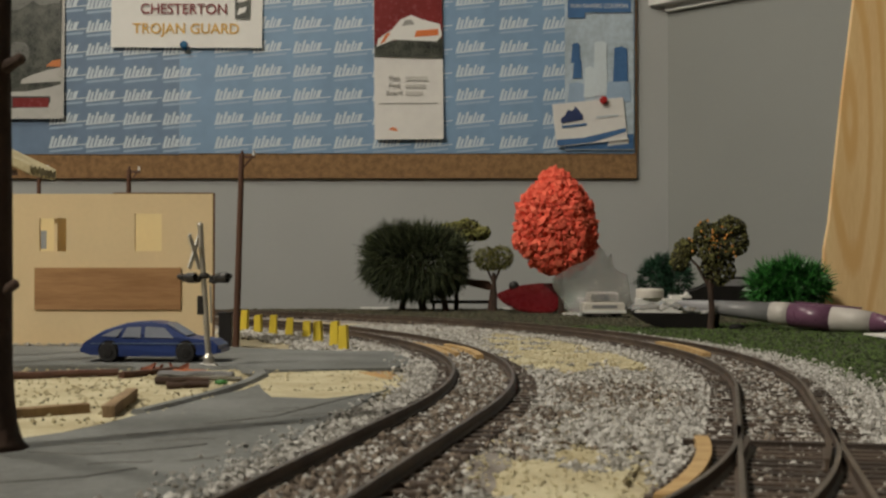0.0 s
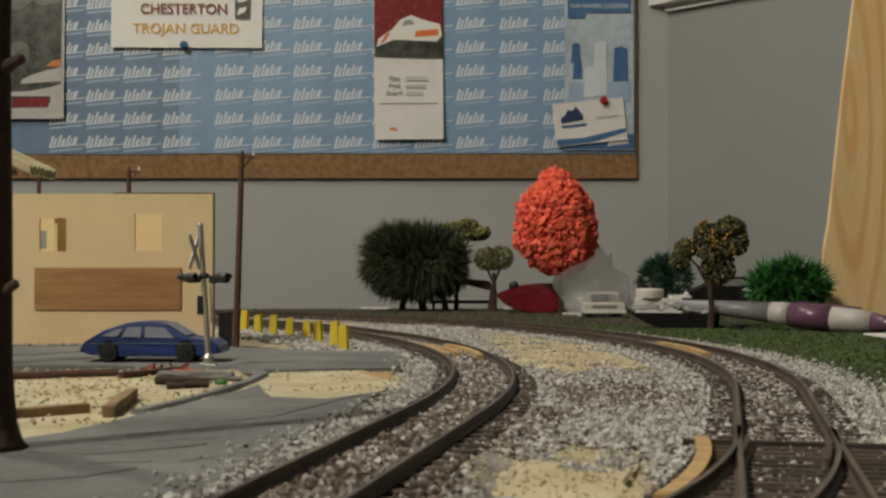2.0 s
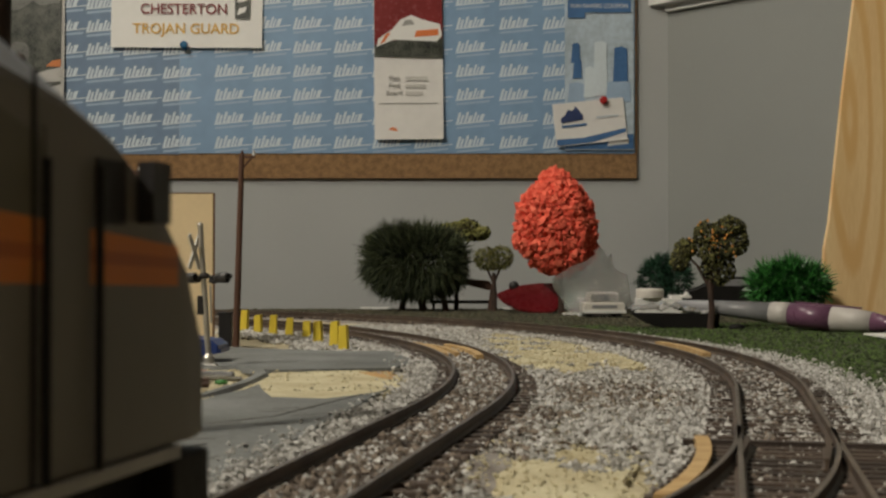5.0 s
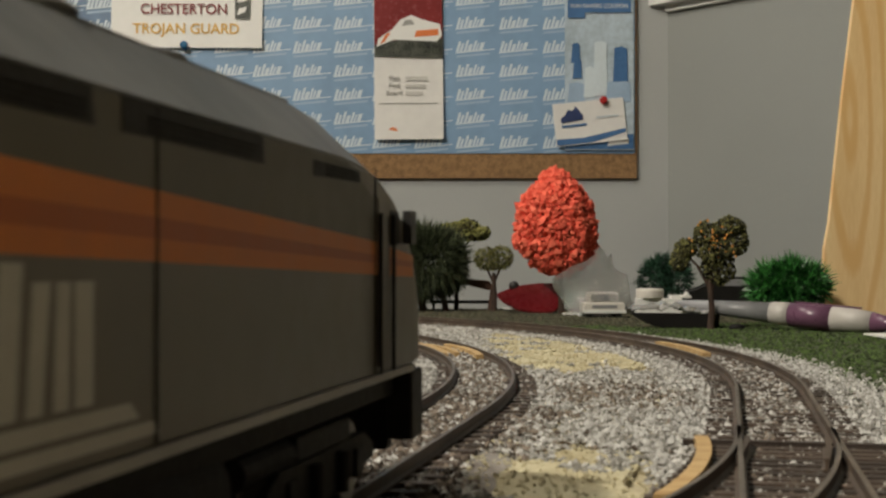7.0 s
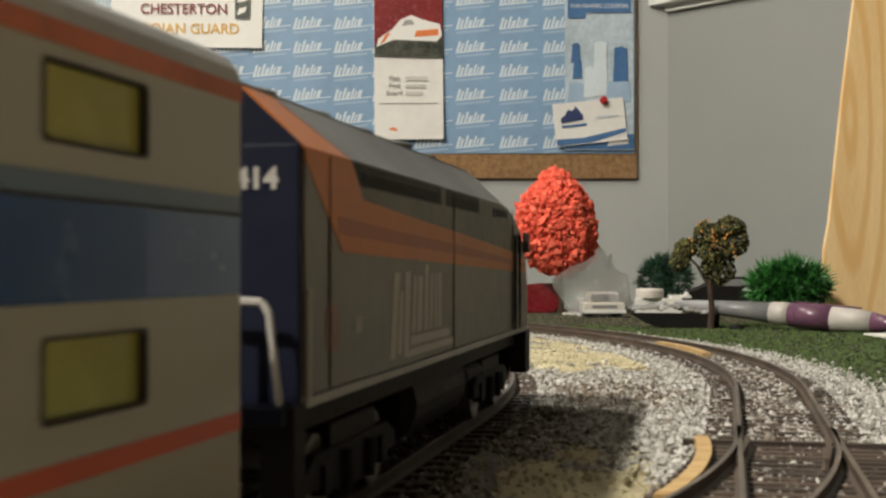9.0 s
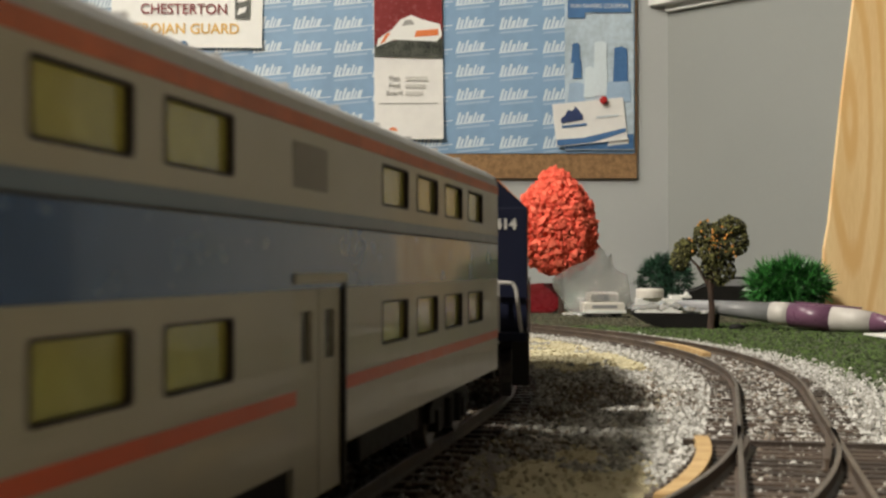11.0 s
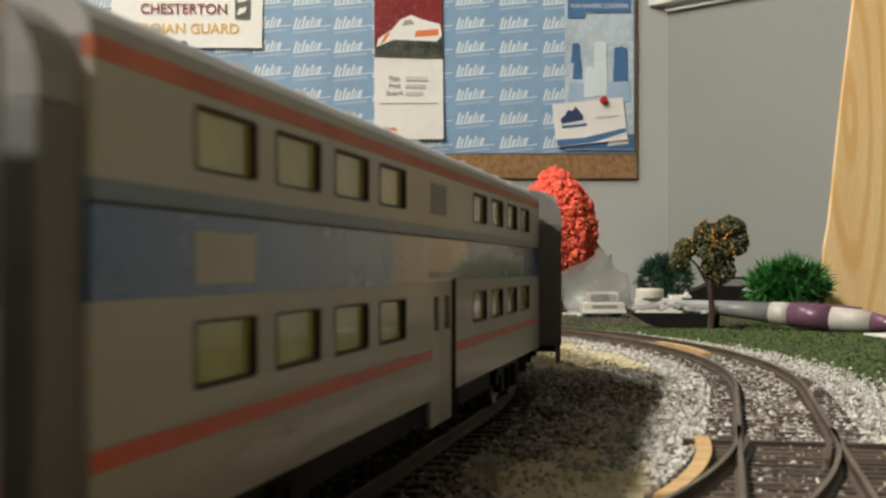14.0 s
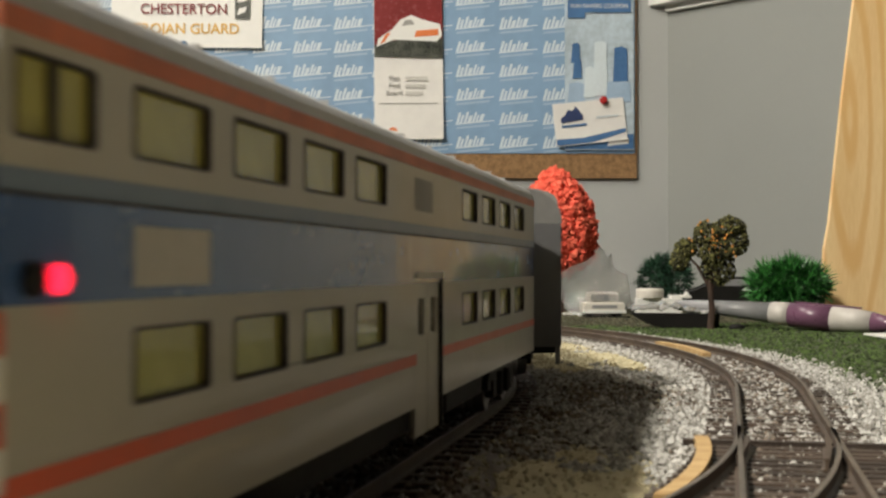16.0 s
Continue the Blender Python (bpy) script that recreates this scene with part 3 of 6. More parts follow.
def ballast():
    rng = np.random.default_rng(5)
    light, dark, turf, olive, cream = [], [], [], [], []
    n = 110000
    xs, ys = rng.uniform(-70, 165, n), 150 + 560 * rng.uniform(0, 1, n) ** 1.25
    dist = {}
    for track in (INNER, OUTER):
        x0, y0, ph, r = track
        cx, cy = x0 - r * math.cos(ph), y0 + r * math.sin(ph)
        ds = (xs - x0) * math.cos(ph) - (ys - y0) * math.sin(ph)
        dc = np.hypot(xs - cx, ys - cy) - r
        fwd = (xs - x0) * math.sin(ph) + (ys - y0) * math.cos(ph)
        dist[track] = np.where(fwd < 0, ds, dc)
    di, do = dist[INNER], dist[OUTER]
    for k in range(n):
        x, y, a, b = xs[k], ys[k], di[k], do[k]
        q = noise.noise(Vector((x, y, 0)) * 0.06) + 0.5 * noise.noise(Vector((x, y, 7)) * 0.2)
        z = -3.3
        if a < -21 - 3 * q or b > 24 + 3 * q:
            continue
        on_rail = min(abs(abs(a) - GAUGE), abs(abs(b) - GAUGE)) < 1.5
        if on_rail:
            continue
        if abs(a) < GAUGE or abs(b) < GAUGE:
            if rng.uniform() < (0.02 if y > 175 else 0.3) * (1 if abs(a) < GAUGE else 12):
                continue
            z = -2.45 if abs(a) < GAUGE else -2.7
            (dark if rng.uniform() < ((0.74 if y < 330 else 0.55) if abs(a) < GAUGE else 0.35) else light).append((x, y, z + rng.uniform(-0.2, 0.35)))
            continue
        jx, jy = x + 9 * q, y + 26 * noise.noise(Vector((x, y, 2)) * 0.09)
        sandy = (20 < jx < 72 and 405 < jy < 640 and b < -26) or (7 < jx < 31 and jy < 228)
        if sandy and q > -0.45:
            if rng.uniform() < 0.25:
                cream.append((x, y, -2.9 + rng.uniform(-0.2, 0.2)))
            continue
        brown = math.exp(-((x - 44) ** 2 + ((y - 330) / 2.2) ** 2) / 260) + max(0, q) * 0.35 + (0.25 if abs(a) < 15 else 0) + (0.75 if GAUGE < a < 22 + 12 * q and y < 300 else 0)
        (dark if rng.uniform() < brown * 0.7 else light).append((x, y, z + rng.uniform(-0.1, 0.75)))
    stones("ballast", light, 0.66, STONE, "loose pale grey ballast stones round the tracks", "ballast")
    stones("ballast", dark, 0.62, STONE_BROWN, "loose brown ballast stones between the rails", "ballast")
    stones("sand_grains", cream, 0.42, SAND, "loose cream sand grains between the tracks", "sand")
    crumbs, grit = [], []
    for _ in range(1500):
        x, y = rng.uniform(-130, -12), rng.uniform(225, 405)
        island = x < -52 + 14 * math.sin((y - 240) / 60.0) and y > 232 + (x + 84) * -1.1 + 34 * max(0, (x + 84) / 34) ** 2
        if (island and y > 262 and x < -56) or (-52 < x < -14 and 330 + (x + 30) ** 2 * 0.02 < y < 398):
            (crumbs if rng.uniform() < 0.3 else grit).append((x, y, -2.72 + rng.uniform(0, 0.25)))
    stones("sand_crumbs", crumbs, 0.4, CRUMB, "dark crumbs scattered over the sand", "crumbs")
    stones("sand_grit", grit, 0.6, SAND, "coarse cream grit scattered over the sand", "sand")
    verge = []
    for _ in range(2400):
        s, w = rng.uniform(-140, 170), -13 - abs(rng.normal(0, 5.5))
        x, y, _t = along(INNER, s, w)
        verge.append((x, y, -2.35 + rng.uniform(0, 0.5)))
    for _ in range(260):
        verge.append((rng.uniform(-180, -92), 522 + rng.normal(0, 2.2), -2.3 + rng.uniform(0, 0.5)))
    stones("ballast", verge, 0.5, STONE, "pale ballast spilled over the road's edge", "ballast")
    far = []
    for _ in range(9000):
        s, w = rng.uniform(330, 740), rng.uniform(-15, 15)
        x, y, _t = along(OUTER if rng.uniform() < 0.55 else INNER, s, w)
        if abs(abs(w) - GAUGE) > 1.4:
            far.append((x, y, -3.0 + rng.uniform(-0.2, 0.5)))
    stones("ballast", far, 0.8, STONE_BROWN, "loose brown ballast on the far curve", "ballast")
    for _ in range(46000):
        x, y = rng.uniform(-160, 214), rng.uniform(300, 984)
        x0, y0, ph, r = OUTER
        d = math.hypot(x - (x0 - r * math.cos(ph)), y - (y0 + r * math.sin(ph))) - r
        if d > 21:
            (turf if y < 640 + 90 * noise.noise(Vector((x, y, 4)) * 0.02) + (x - 60) * 1.2 else olive).append((x, y, -3.2 + rng.uniform(0, 0.3)))
    stones("turf_tufts", olive, 0.7, OLIVE_GRAINS, "brown olive foam turf scattered on the ground", "grass")
    stones("turf_tufts", turf, 0.62, GRAINS, "green foam turf scattered on the ground", "grass")
    edge = []
    for _ in range(2600):
        x, y, _t = along(OUTER, rng.uniform(-60, 330), 22 + abs(rng.normal(0, 5)))
        edge.append((x, y, -2.9 + rng.uniform(0, 0.3)))
    stones("ballast", edge, 0.6, STONE, "pale ballast stones strewn over the turf edge", "ballast")
    rough = []
    for _ in range(7500):
        x, y = rng.uniform(-112, -14), rng.uniform(492, 700)
        x2, y2, ph, r = INNER
        d = math.hypot(x - (x2 - r * math.cos(ph)), y - (y2 + r * math.sin(ph))) - r
        if -48 + 12 * noise.noise(Vector((x, y, 0)) * 0.08) < d < -13:
            rough.append((x, y, -3.6 + rng.uniform(0, 0.7)))
    stones("ballast", rough, 0.95, STONE, "pale ballast heaped behind the yellow posts", "ballast")


ballast()


# ---------------------------------------------------------------- wall things
def pinboard():
    b = thing("pinboard", "wide cork pinboard covered with blue printed paper", "pinboard", (0, 1650, 0))
    part("cork_sheet", box(-900, 245.5, -7, -1, 140.5, 760, 0.6), CORK, b)
    paper = part("paper", wall_with_holes(-333.2, 243, 172, 740, [], -8.4, -7.2), PAPER_BLUE, b, "blue paper printed with rows of pale marks")
    part("paper", wall_with_holes(-900, -333, 171, 740, [], -8.2, -7.1), PAPER_DARKER, b, "darker blue paper printed with rows of pale marks")
    mark = streak = None
    # the sheets were hung by hand: the columns stand a little unevenly
    cols = [-499.0, -452.5, -405.3, -355.4, -289.6, -241.4, -190.7, -138.9, -90.0, -37.1, 15.7, 70.7, 125.7]
    for i, cx in enumerate(cols):
        for k in range(12):
            cz = 187.4 + (30.2 if cx > -333 else 29.3) * k + (0.0 if cx > -333 else 0.6)
            if mark is None:
                comb = [(0, -9.6), (49, -4.6), (49, -3.4), (36.5, -4.7)]
                for x0, x1, h in ((29.4, 34.4, 4.2), (25.4, 27.6, 3.4), (21.2, 24.0, 6.4), (15.0, 19.6, 2.2), (10.4, 13.6, 7.0), (5.4, 8.4, 3.0), (0.6, 4.0, 5.6)):
                    comb += [(x1, -7.9 + x1 * 0.1), (x1 + 0.27 * (h + 8), h + 0.3), (x0 + 0.27 * (h + 8), h), (x0, -7.9 + x0 * 0.1)]
                mark = part("printed_mark", prism(comb, 0, 0.25, flip="xz"), INK_PALE, paper)
                streak = part("printed_streak", prism([(1, -15.0), (43, -11.0), (43.6, -8.2), (1.6, -12.2)], 0, 0.2, flip="xz"), INK_SOFT, paper)
                mark.matrix_basis = streak.matrix_basis = P(cx, -8.5, cz)
            else:
                share("printed_mark", mark, paper, P(cx, -8.5, cz))
                share("printed_streak", streak, paper, P(cx, -8.5, cz))
    part("paper_seam", box(-333.5, -332.7, -8.8, -8.42, 172, 740), INK_SOFT, paper)


pinboard()
FRONT = 1640.0


def sheet_of_paper(name, label, x0, x1, z0, z1, material, curl=1.5, y=FRONT, tilt=0.0, category="paper"):
    """A hanging sheet whose lower edge stands a little off the board."""
    t = thing(name, label, category, ((x0 + x1) / 2, y, (z0 + z1) / 2))
    t.rotation_euler = (0, radians(tilt), 0)
    w, h = (x1 - x0) / 2, (z1 - z0) / 2
    bm = bmesh.new()
    bmesh.ops.create_grid(bm, x_segments=10, y_segments=14, size=1)
    for v in bm.verts:
        u, s = v.co.x, v.co.y
        v.co = Vector((u * w, -0.5 - curl * (1 - s) ** 2 * 0.5 - 0.4 * curl * u * u * 0.4, s * h))
    r = bmesh.ops.extrude_face_region(bm, geom=bm.faces[:])
    for v in [g for g in r["geom"] if isinstance(g, bmesh.types.BMVert)]:
        v.co.y += 0.4
    bmesh.ops.recalc_face_normals(bm, faces=bm.faces)
    part("sheet", bm, material, t, smooth=False)
    return t, w, h


def flat(name, parent, outline, material, y=-3.2, depth=0.3):
    o = part(name, prism(outline, 0, depth, flip="xz"), material, parent)
    o.location.y = y * U
    return o


def rect(x0, x1, z0, z1):
    return [(x0, z0), (x1, z0), (x1, z1), (x0, z1)]


def papers():
    t, w, h = sheet_of_paper("name_sign", "white paper sign with maroon and gold lettering", -419, -228, 305, 440, PAPER_WHITE, 2.0, tilt=0.3)
    cz = 372.5
    writing("lettering", "CHESTERTON", 18.4, -327 + 323.5, -4.4, 353.5 - cz, INK_MAROON, t, 0.95, bold=0.2)
    writing("lettering", "TROJAN GUARD", 18.4, -324 + 323.5, -4.6, 328.5 - cz, INK_GOLD, t, 0.98, bold=0.25)
    flat("badge", t, rect(61, 80, -31, 5), PHOTO_DARK, -4.2)
    flat("badge_mark", t, [(64, -26), (74, -22), (76, -15), (66, -18)], PAPER_WHITE, -4.6)
    flat("badge_mark", t, [(64, -10), (76, -8), (75, 0), (70, 3), (65, 0)], PAPER_WHITE, -4.6)
    pin("push_pin", "blue push pin in the paper sign", PIN_BLUE, -326, 308)
    t, w, h = sheet_of_paper("brochure", "glossy folded brochure with a dark red top", -87, 0, 189, 376, PAPER_GLOSS, 3.0, tilt=-0.5)
    cz = 282.5
    flat("red_panel", t, rect(-43, 43, 15, 92), INK_MAROON, -3.4)
    flat("dark_band", t, [(-43, 12), (43, 9), (43, 34), (0, 36), (-43, 26)], PHOTO_DARK, -3.8)
    flat("train_picture", t, [(-40, 24), (-18, 33), (36, 30), (43, 38), (40, 52), (18, 58), (4, 64), (-10, 58), (-20, 46), (-38, 34)], PAPER_WHITE, -4.2)
    flat("train_stripe", t, [(8, 36), (38, 38), (38, 46), (10, 44)], INK_ORANGE, -4.6)
    flat("train_window", t, [(-8, 50), (8, 52), (4, 58), (-4, 57)], INK_GREY, -4.6)
    flat("train_stripe", t, [(-36, 27), (-30, 30), (-22, 42), (-28, 40)], INK_ORANGE, -4.6)
    for k, word in enumerate(("Plan", "Find", "Board")):
        writing("lettering", word, 8.5, -18, -4.5, -16 - 9.5 * k, INK_GREY, t, bold=0.15)
    for k in range(3):
        flat("print_bar", t, rect(-4, 24 - 3 * k, -19 - 9.5 * k, -14 - 9.5 * k), INK_FAINT, -4.4)
    flat("print_bar", t, rect(-38, 36, -48.5, -47.5), INK_GREY, -4.8)
    bm = lathe([(6, 0), (6, 0.3)], 24)
    o = part("round_mark", bm, INK_ORANGE, t)
    o.matrix_basis = P(-20, -5.6, -84, 90, 0, 0)
    t, w, h = sheet_of_paper("coupon_sheet", "pale blue coupon sheet with a city picture", 154, 241, 176, 400, INK_MIST, 1.0)
    cz = 288.0
    flat("heading_band", t, rect(-40, 40, 62, 82), INK_BLUE, -2.2)
    writing("lettering", "FUN SAVERS COUPON", 7.6, 0, -2.7, 70, PAPER_WHITE, t, 0.95)
    flat("heading_band", t, rect(-40, -18, 55, 62), INK_BLUE, -2.2)
    for x0, x1, z0, z1, m in ((-36, -24, -2, 24, INK_BLUE), (-34, -22, -22, 4, INK_BLUE), (17, 36, -26, 19, INK_BLUE), (-20, -6, -46, -6, INK_PALE), (8, 40, -52, -24, INK_SOFT), (-8, 10, -44, 26, INK_PALE), (-40, -18, -52, -26, INK_SOFT)):
        flat("tower", t, [(x0, z0), (x1, z0 + 1), (x1 - 1, z1 - 3), ((x0 + x1) / 2 + 2, z1), (x0 + 2, z1 - 2)], m, -2.2 - 0.0006 * (x0 + 50) * 10)
    flat("foot_band", t, rect(-43, 43, -111, -92), INK_BLUE, -2.6)
    flat("foot_mark", t, [(10, -107), (36, -104), (37, -98), (12, -100)], PAPER_WHITE, -3.0)
    t, w, h = sheet_of_paper("business_card", "white business card with a dark blue emblem", 140, 230, 184, 238, PAPER_GLOSS, 0.8, FRONT - 4, tilt=-6)
    flat("emblem", t, [(-36, 2), (-8, 4), (-8, 10), (-12, 16), (-16, 22), (-20, 16), (-26, 18), (-30, 12), (-36, 8)], INK_NAVY, -2.0)
    flat("print_bar", t, rect(-36, -4, -4, -1), INK_BLUE, -2.0)
    flat("print_bar", t, rect(8, 36, 4, 5.5), INK_MIST, -2.0)
    flat("card_foot", t, [(-44, -26), (0, -26), (44, -17), (44, -12), (-10, -19), (-44, -18)], INK_BLUE, -2.2)
    pin("push_pin", "red push pin in the business card", PIN_RED, 202, 238)
    t, w, h = sheet_of_paper("picture_sheet", "colour print of a train with a white border", -640, -478, 215, 470, PRINT_GREY, 2.5)
    flat("photograph", t, rect(-80, 77, -93, 126), PHOTO_DARK, -4.0)
    flat("photograph_sky", t, [(-80, 8), (22, 10), (30, 14), (42, 22), (50, 16), (77, 20), (77, 126), (-80, 126)], PHOTO_SKY, -4.4)
    flat("photograph_engine", t, [(26, -83), (77, -80), (77, -62), (60, -66), (40, -72), (28, -78)], PRINT_GREY, -4.6)
    flat("photograph_stripe", t, [(58, -61), (77, -62), (77, -52), (66, -54)], LOCO_ORANGE, -4.8)
    flat("photograph_lamp", t, [(12, -54), (34, -54), (37, -48), (37, -38), (32, -31), (18, -30), (12, -36)], PHOTO_SKY, -4.9)
    flat("title_plate", t, rect(15, 64, -115, -99), INK_BLACK, -4.7)
    flat("title_fill", t, rect(17, 62, -113, -101), INK_MAROON, -5.2)


def pin(name, label, material, x, z):
    t = thing(name, label, "push pin", (x, FRONT - 6, z), group="push pins")
    o = part("head", lathe([(2.5, -5.5), (5.2, -5.0), (5.4, -4.2), (3.4, -3.2), (3.0, 2.6), (5.0, 3.4), (5.0, 4.4), (2, 4.8)], 16), material, t, smooth=True)
    o.rotation_euler = (radians(90), 0, 0)
    o = part("needle", rod((0, 0, 0), (0, 10, 0), 0.5, n=6), SILVER, t)


papers()


def room_fittings():
    s = thing("shelf", "white painted shelf fixed to the turning grey wall", "shelf", (286, 1650, 0), turn=-47.7)
    part("board", box(-14, 520, -22, -0.5, 360, 374, 0.8), WHITE_PAINT, s)
    part("board", box(-14, 520, -30, -0.5, 376, 402, 0.8), WHITE_PAINT, s)
    part("back_rail", box(2, 515, -8, -0.5, 352, 360, 0.8), WHITE_PAINT, s)
    pl = thing("pine_panel", "pale knotty pine panel with a curved cut edge", "wood panel", (0, 800, 0))
    edge = [(253, 200), (252, 190), (245, 134), (240, 88), (236.5, 56), (233.5, 40), (233, 28), (234.5, -4.5)]
    part("panel", prism(edge + [(284, -4.5), (284, 200)], 0, 5, bevel=0.4, flip="xz"), PINE_PANEL, pl)


room_fittings()

# ---------------------------------------------------------------- model buildings and things on the left
def building():
    t = thing("model_building", "unfinished cream card building shell without a roof", "building", (0, 531, 0))
    holes = [(-165, -154, 35.5, 49), (-126, -115, 35.5, 51)]
    part("front_wall", wall_with_holes(-196, -94.2, -3.2, 59, holes, 0, 1.6), CARD, t)
    part("back_wall", wall_with_holes(-196, -101, -3.2, 56, [(-172.4, -169.4, 36.8, 44.6)], 24, 25.4), CARD_YELLOW, t)
    for x in (-194.4, -101):
        o = part("side_wall", wall_with_holes(1.7, 23.9, -3.2, 56, [], 0, 1.5), CARD, t)
        o.matrix_basis = P(x, 0, 0, 0, 0, 90)
    part("corner_edge", box(-94.15, -93.5, -0.1, 1.6, -3.2, 59.2), CARD_EDGE, t)
    part("top_edge", box(-135, -94.2, -0.05, 1.6, 59.02, 59.5), CARD_EDGE, t)
    part("partition", wall_with_holes(-159.5, -158.2, -3.2, 56, [], 1.8, 23.8), CARD, t)
    part("veneer_panel", box(-166.8, -107, -0.7, -0.05, 11.6, 28.8, 0.1), VENEER, t, "brown wood veneer strip")


building()


def telegraph_pole(x, y, top, lean, group):
    t = thing("telegraph_pole", "brown plastic telegraph pole with a short crossarm", "utility pole", (x, y, -3.3), group=group)
    part("pole", rod((0, 0, 0), (lean, 0, top), 1.45, 1.1, 12), POLE, t, smooth=False)
    part("crossarm", box(lean - 0.6, lean + 5.4, -0.6, 0.6, top - 1.4, top - 0.2, 0.15), POLE, t)
    part("brace", rod((lean + 0.6, 0, top - 5), (lean + 4, 0, top - 1.2), 0.4, n=6), POLE, t)
    for dx in (0.2, 4.8):
        part("insulator", lathe([(0.55, 0), (0.7, 0.6), (0.45, 1.2), (0.6, 1.8), (0.2, 2.1)], 10), PAPER_WHITE if dx > 1 else POLE, t).location = Vector((lean + dx, 0, top - 0.2)) * U


telegraph_pole(-83.3, 523, 77.5, 2.2, "telegraph poles")
telegraph_pole(-152, 626, 79, 0.5, "telegraph poles")
telegraph_pole(-225, 722, 87, 0.3, "telegraph poles")


def crossing_signal():
    t = thing("crossing_signal", "silver level crossing signal with black lamps", "crossing signal", (-74.2, 412, -2.5))
    part("base", box(-2.6, 2.6, -2.6, 2.6, 0, 1.1, 0.2), PAPER_WHITE, t)
    part("foot", lathe([(1.9, 1.1), (1.8, 3), (1.1, 4.2)], 12), SILVER, t)
    part("mast", rod((0, 0, 1), (-2.8, 0, 44.6), 0.95, 0.85, 12), SILVER, t)
    part("cap", ball((-2.8, 0, 44.8), 1.0), SILVER, t, smooth=True)
    for a in (58, 122):
        o = part("crossbuck_blade", box(-6.2, 6.2, -0.25, 0.25, -0.9, 0.9, 0.1), LOCO_WHITE, t)
        o.matrix_basis = P(-4.4, -1.3, 36.5, 0, -a, 72)
    part("lamp_bar", rod((-9.5, -0.6, 28.2), (7.2, -0.6, 28.6), 0.55, n=8), BLACK, t)
    for x in (-6.4, 3.8):
        lamp = part("lamp", lathe([(0.8, -2.2), (1.3, -1.2), (1.6, 0), (1.6, 0.6)], 16), BLACK, t)
        lamp.matrix_basis = P(x, -1.0, 28.2, 90, 0, 70)
        hood = part("hood", lathe([(1.65, 0), (1.7, 2.6), (1.55, 2.6), (1.45, 0.2)], 16), BLACK, lamp)
    for x, z in ((-8.4, 28.6), (-4.2, 27.4), (-1.4, 28.9), (1.6, 27.2), (5.8, 28.8)):
        part("bracket", ball((x, -0.6, z), 1.2, scale=(1.5, 1, 0.75)), BLACK, t)
    part("relay_box", box(-3.6, -1.2, -0.8, 0.8, 16.5, 22.5, 0.15), BLACK, t)
    part("cable", rod((0.6, -0.9, 26), (0.9, -0.9, 14), 0.35, n=6), SILVER, t)


crossing_signal()


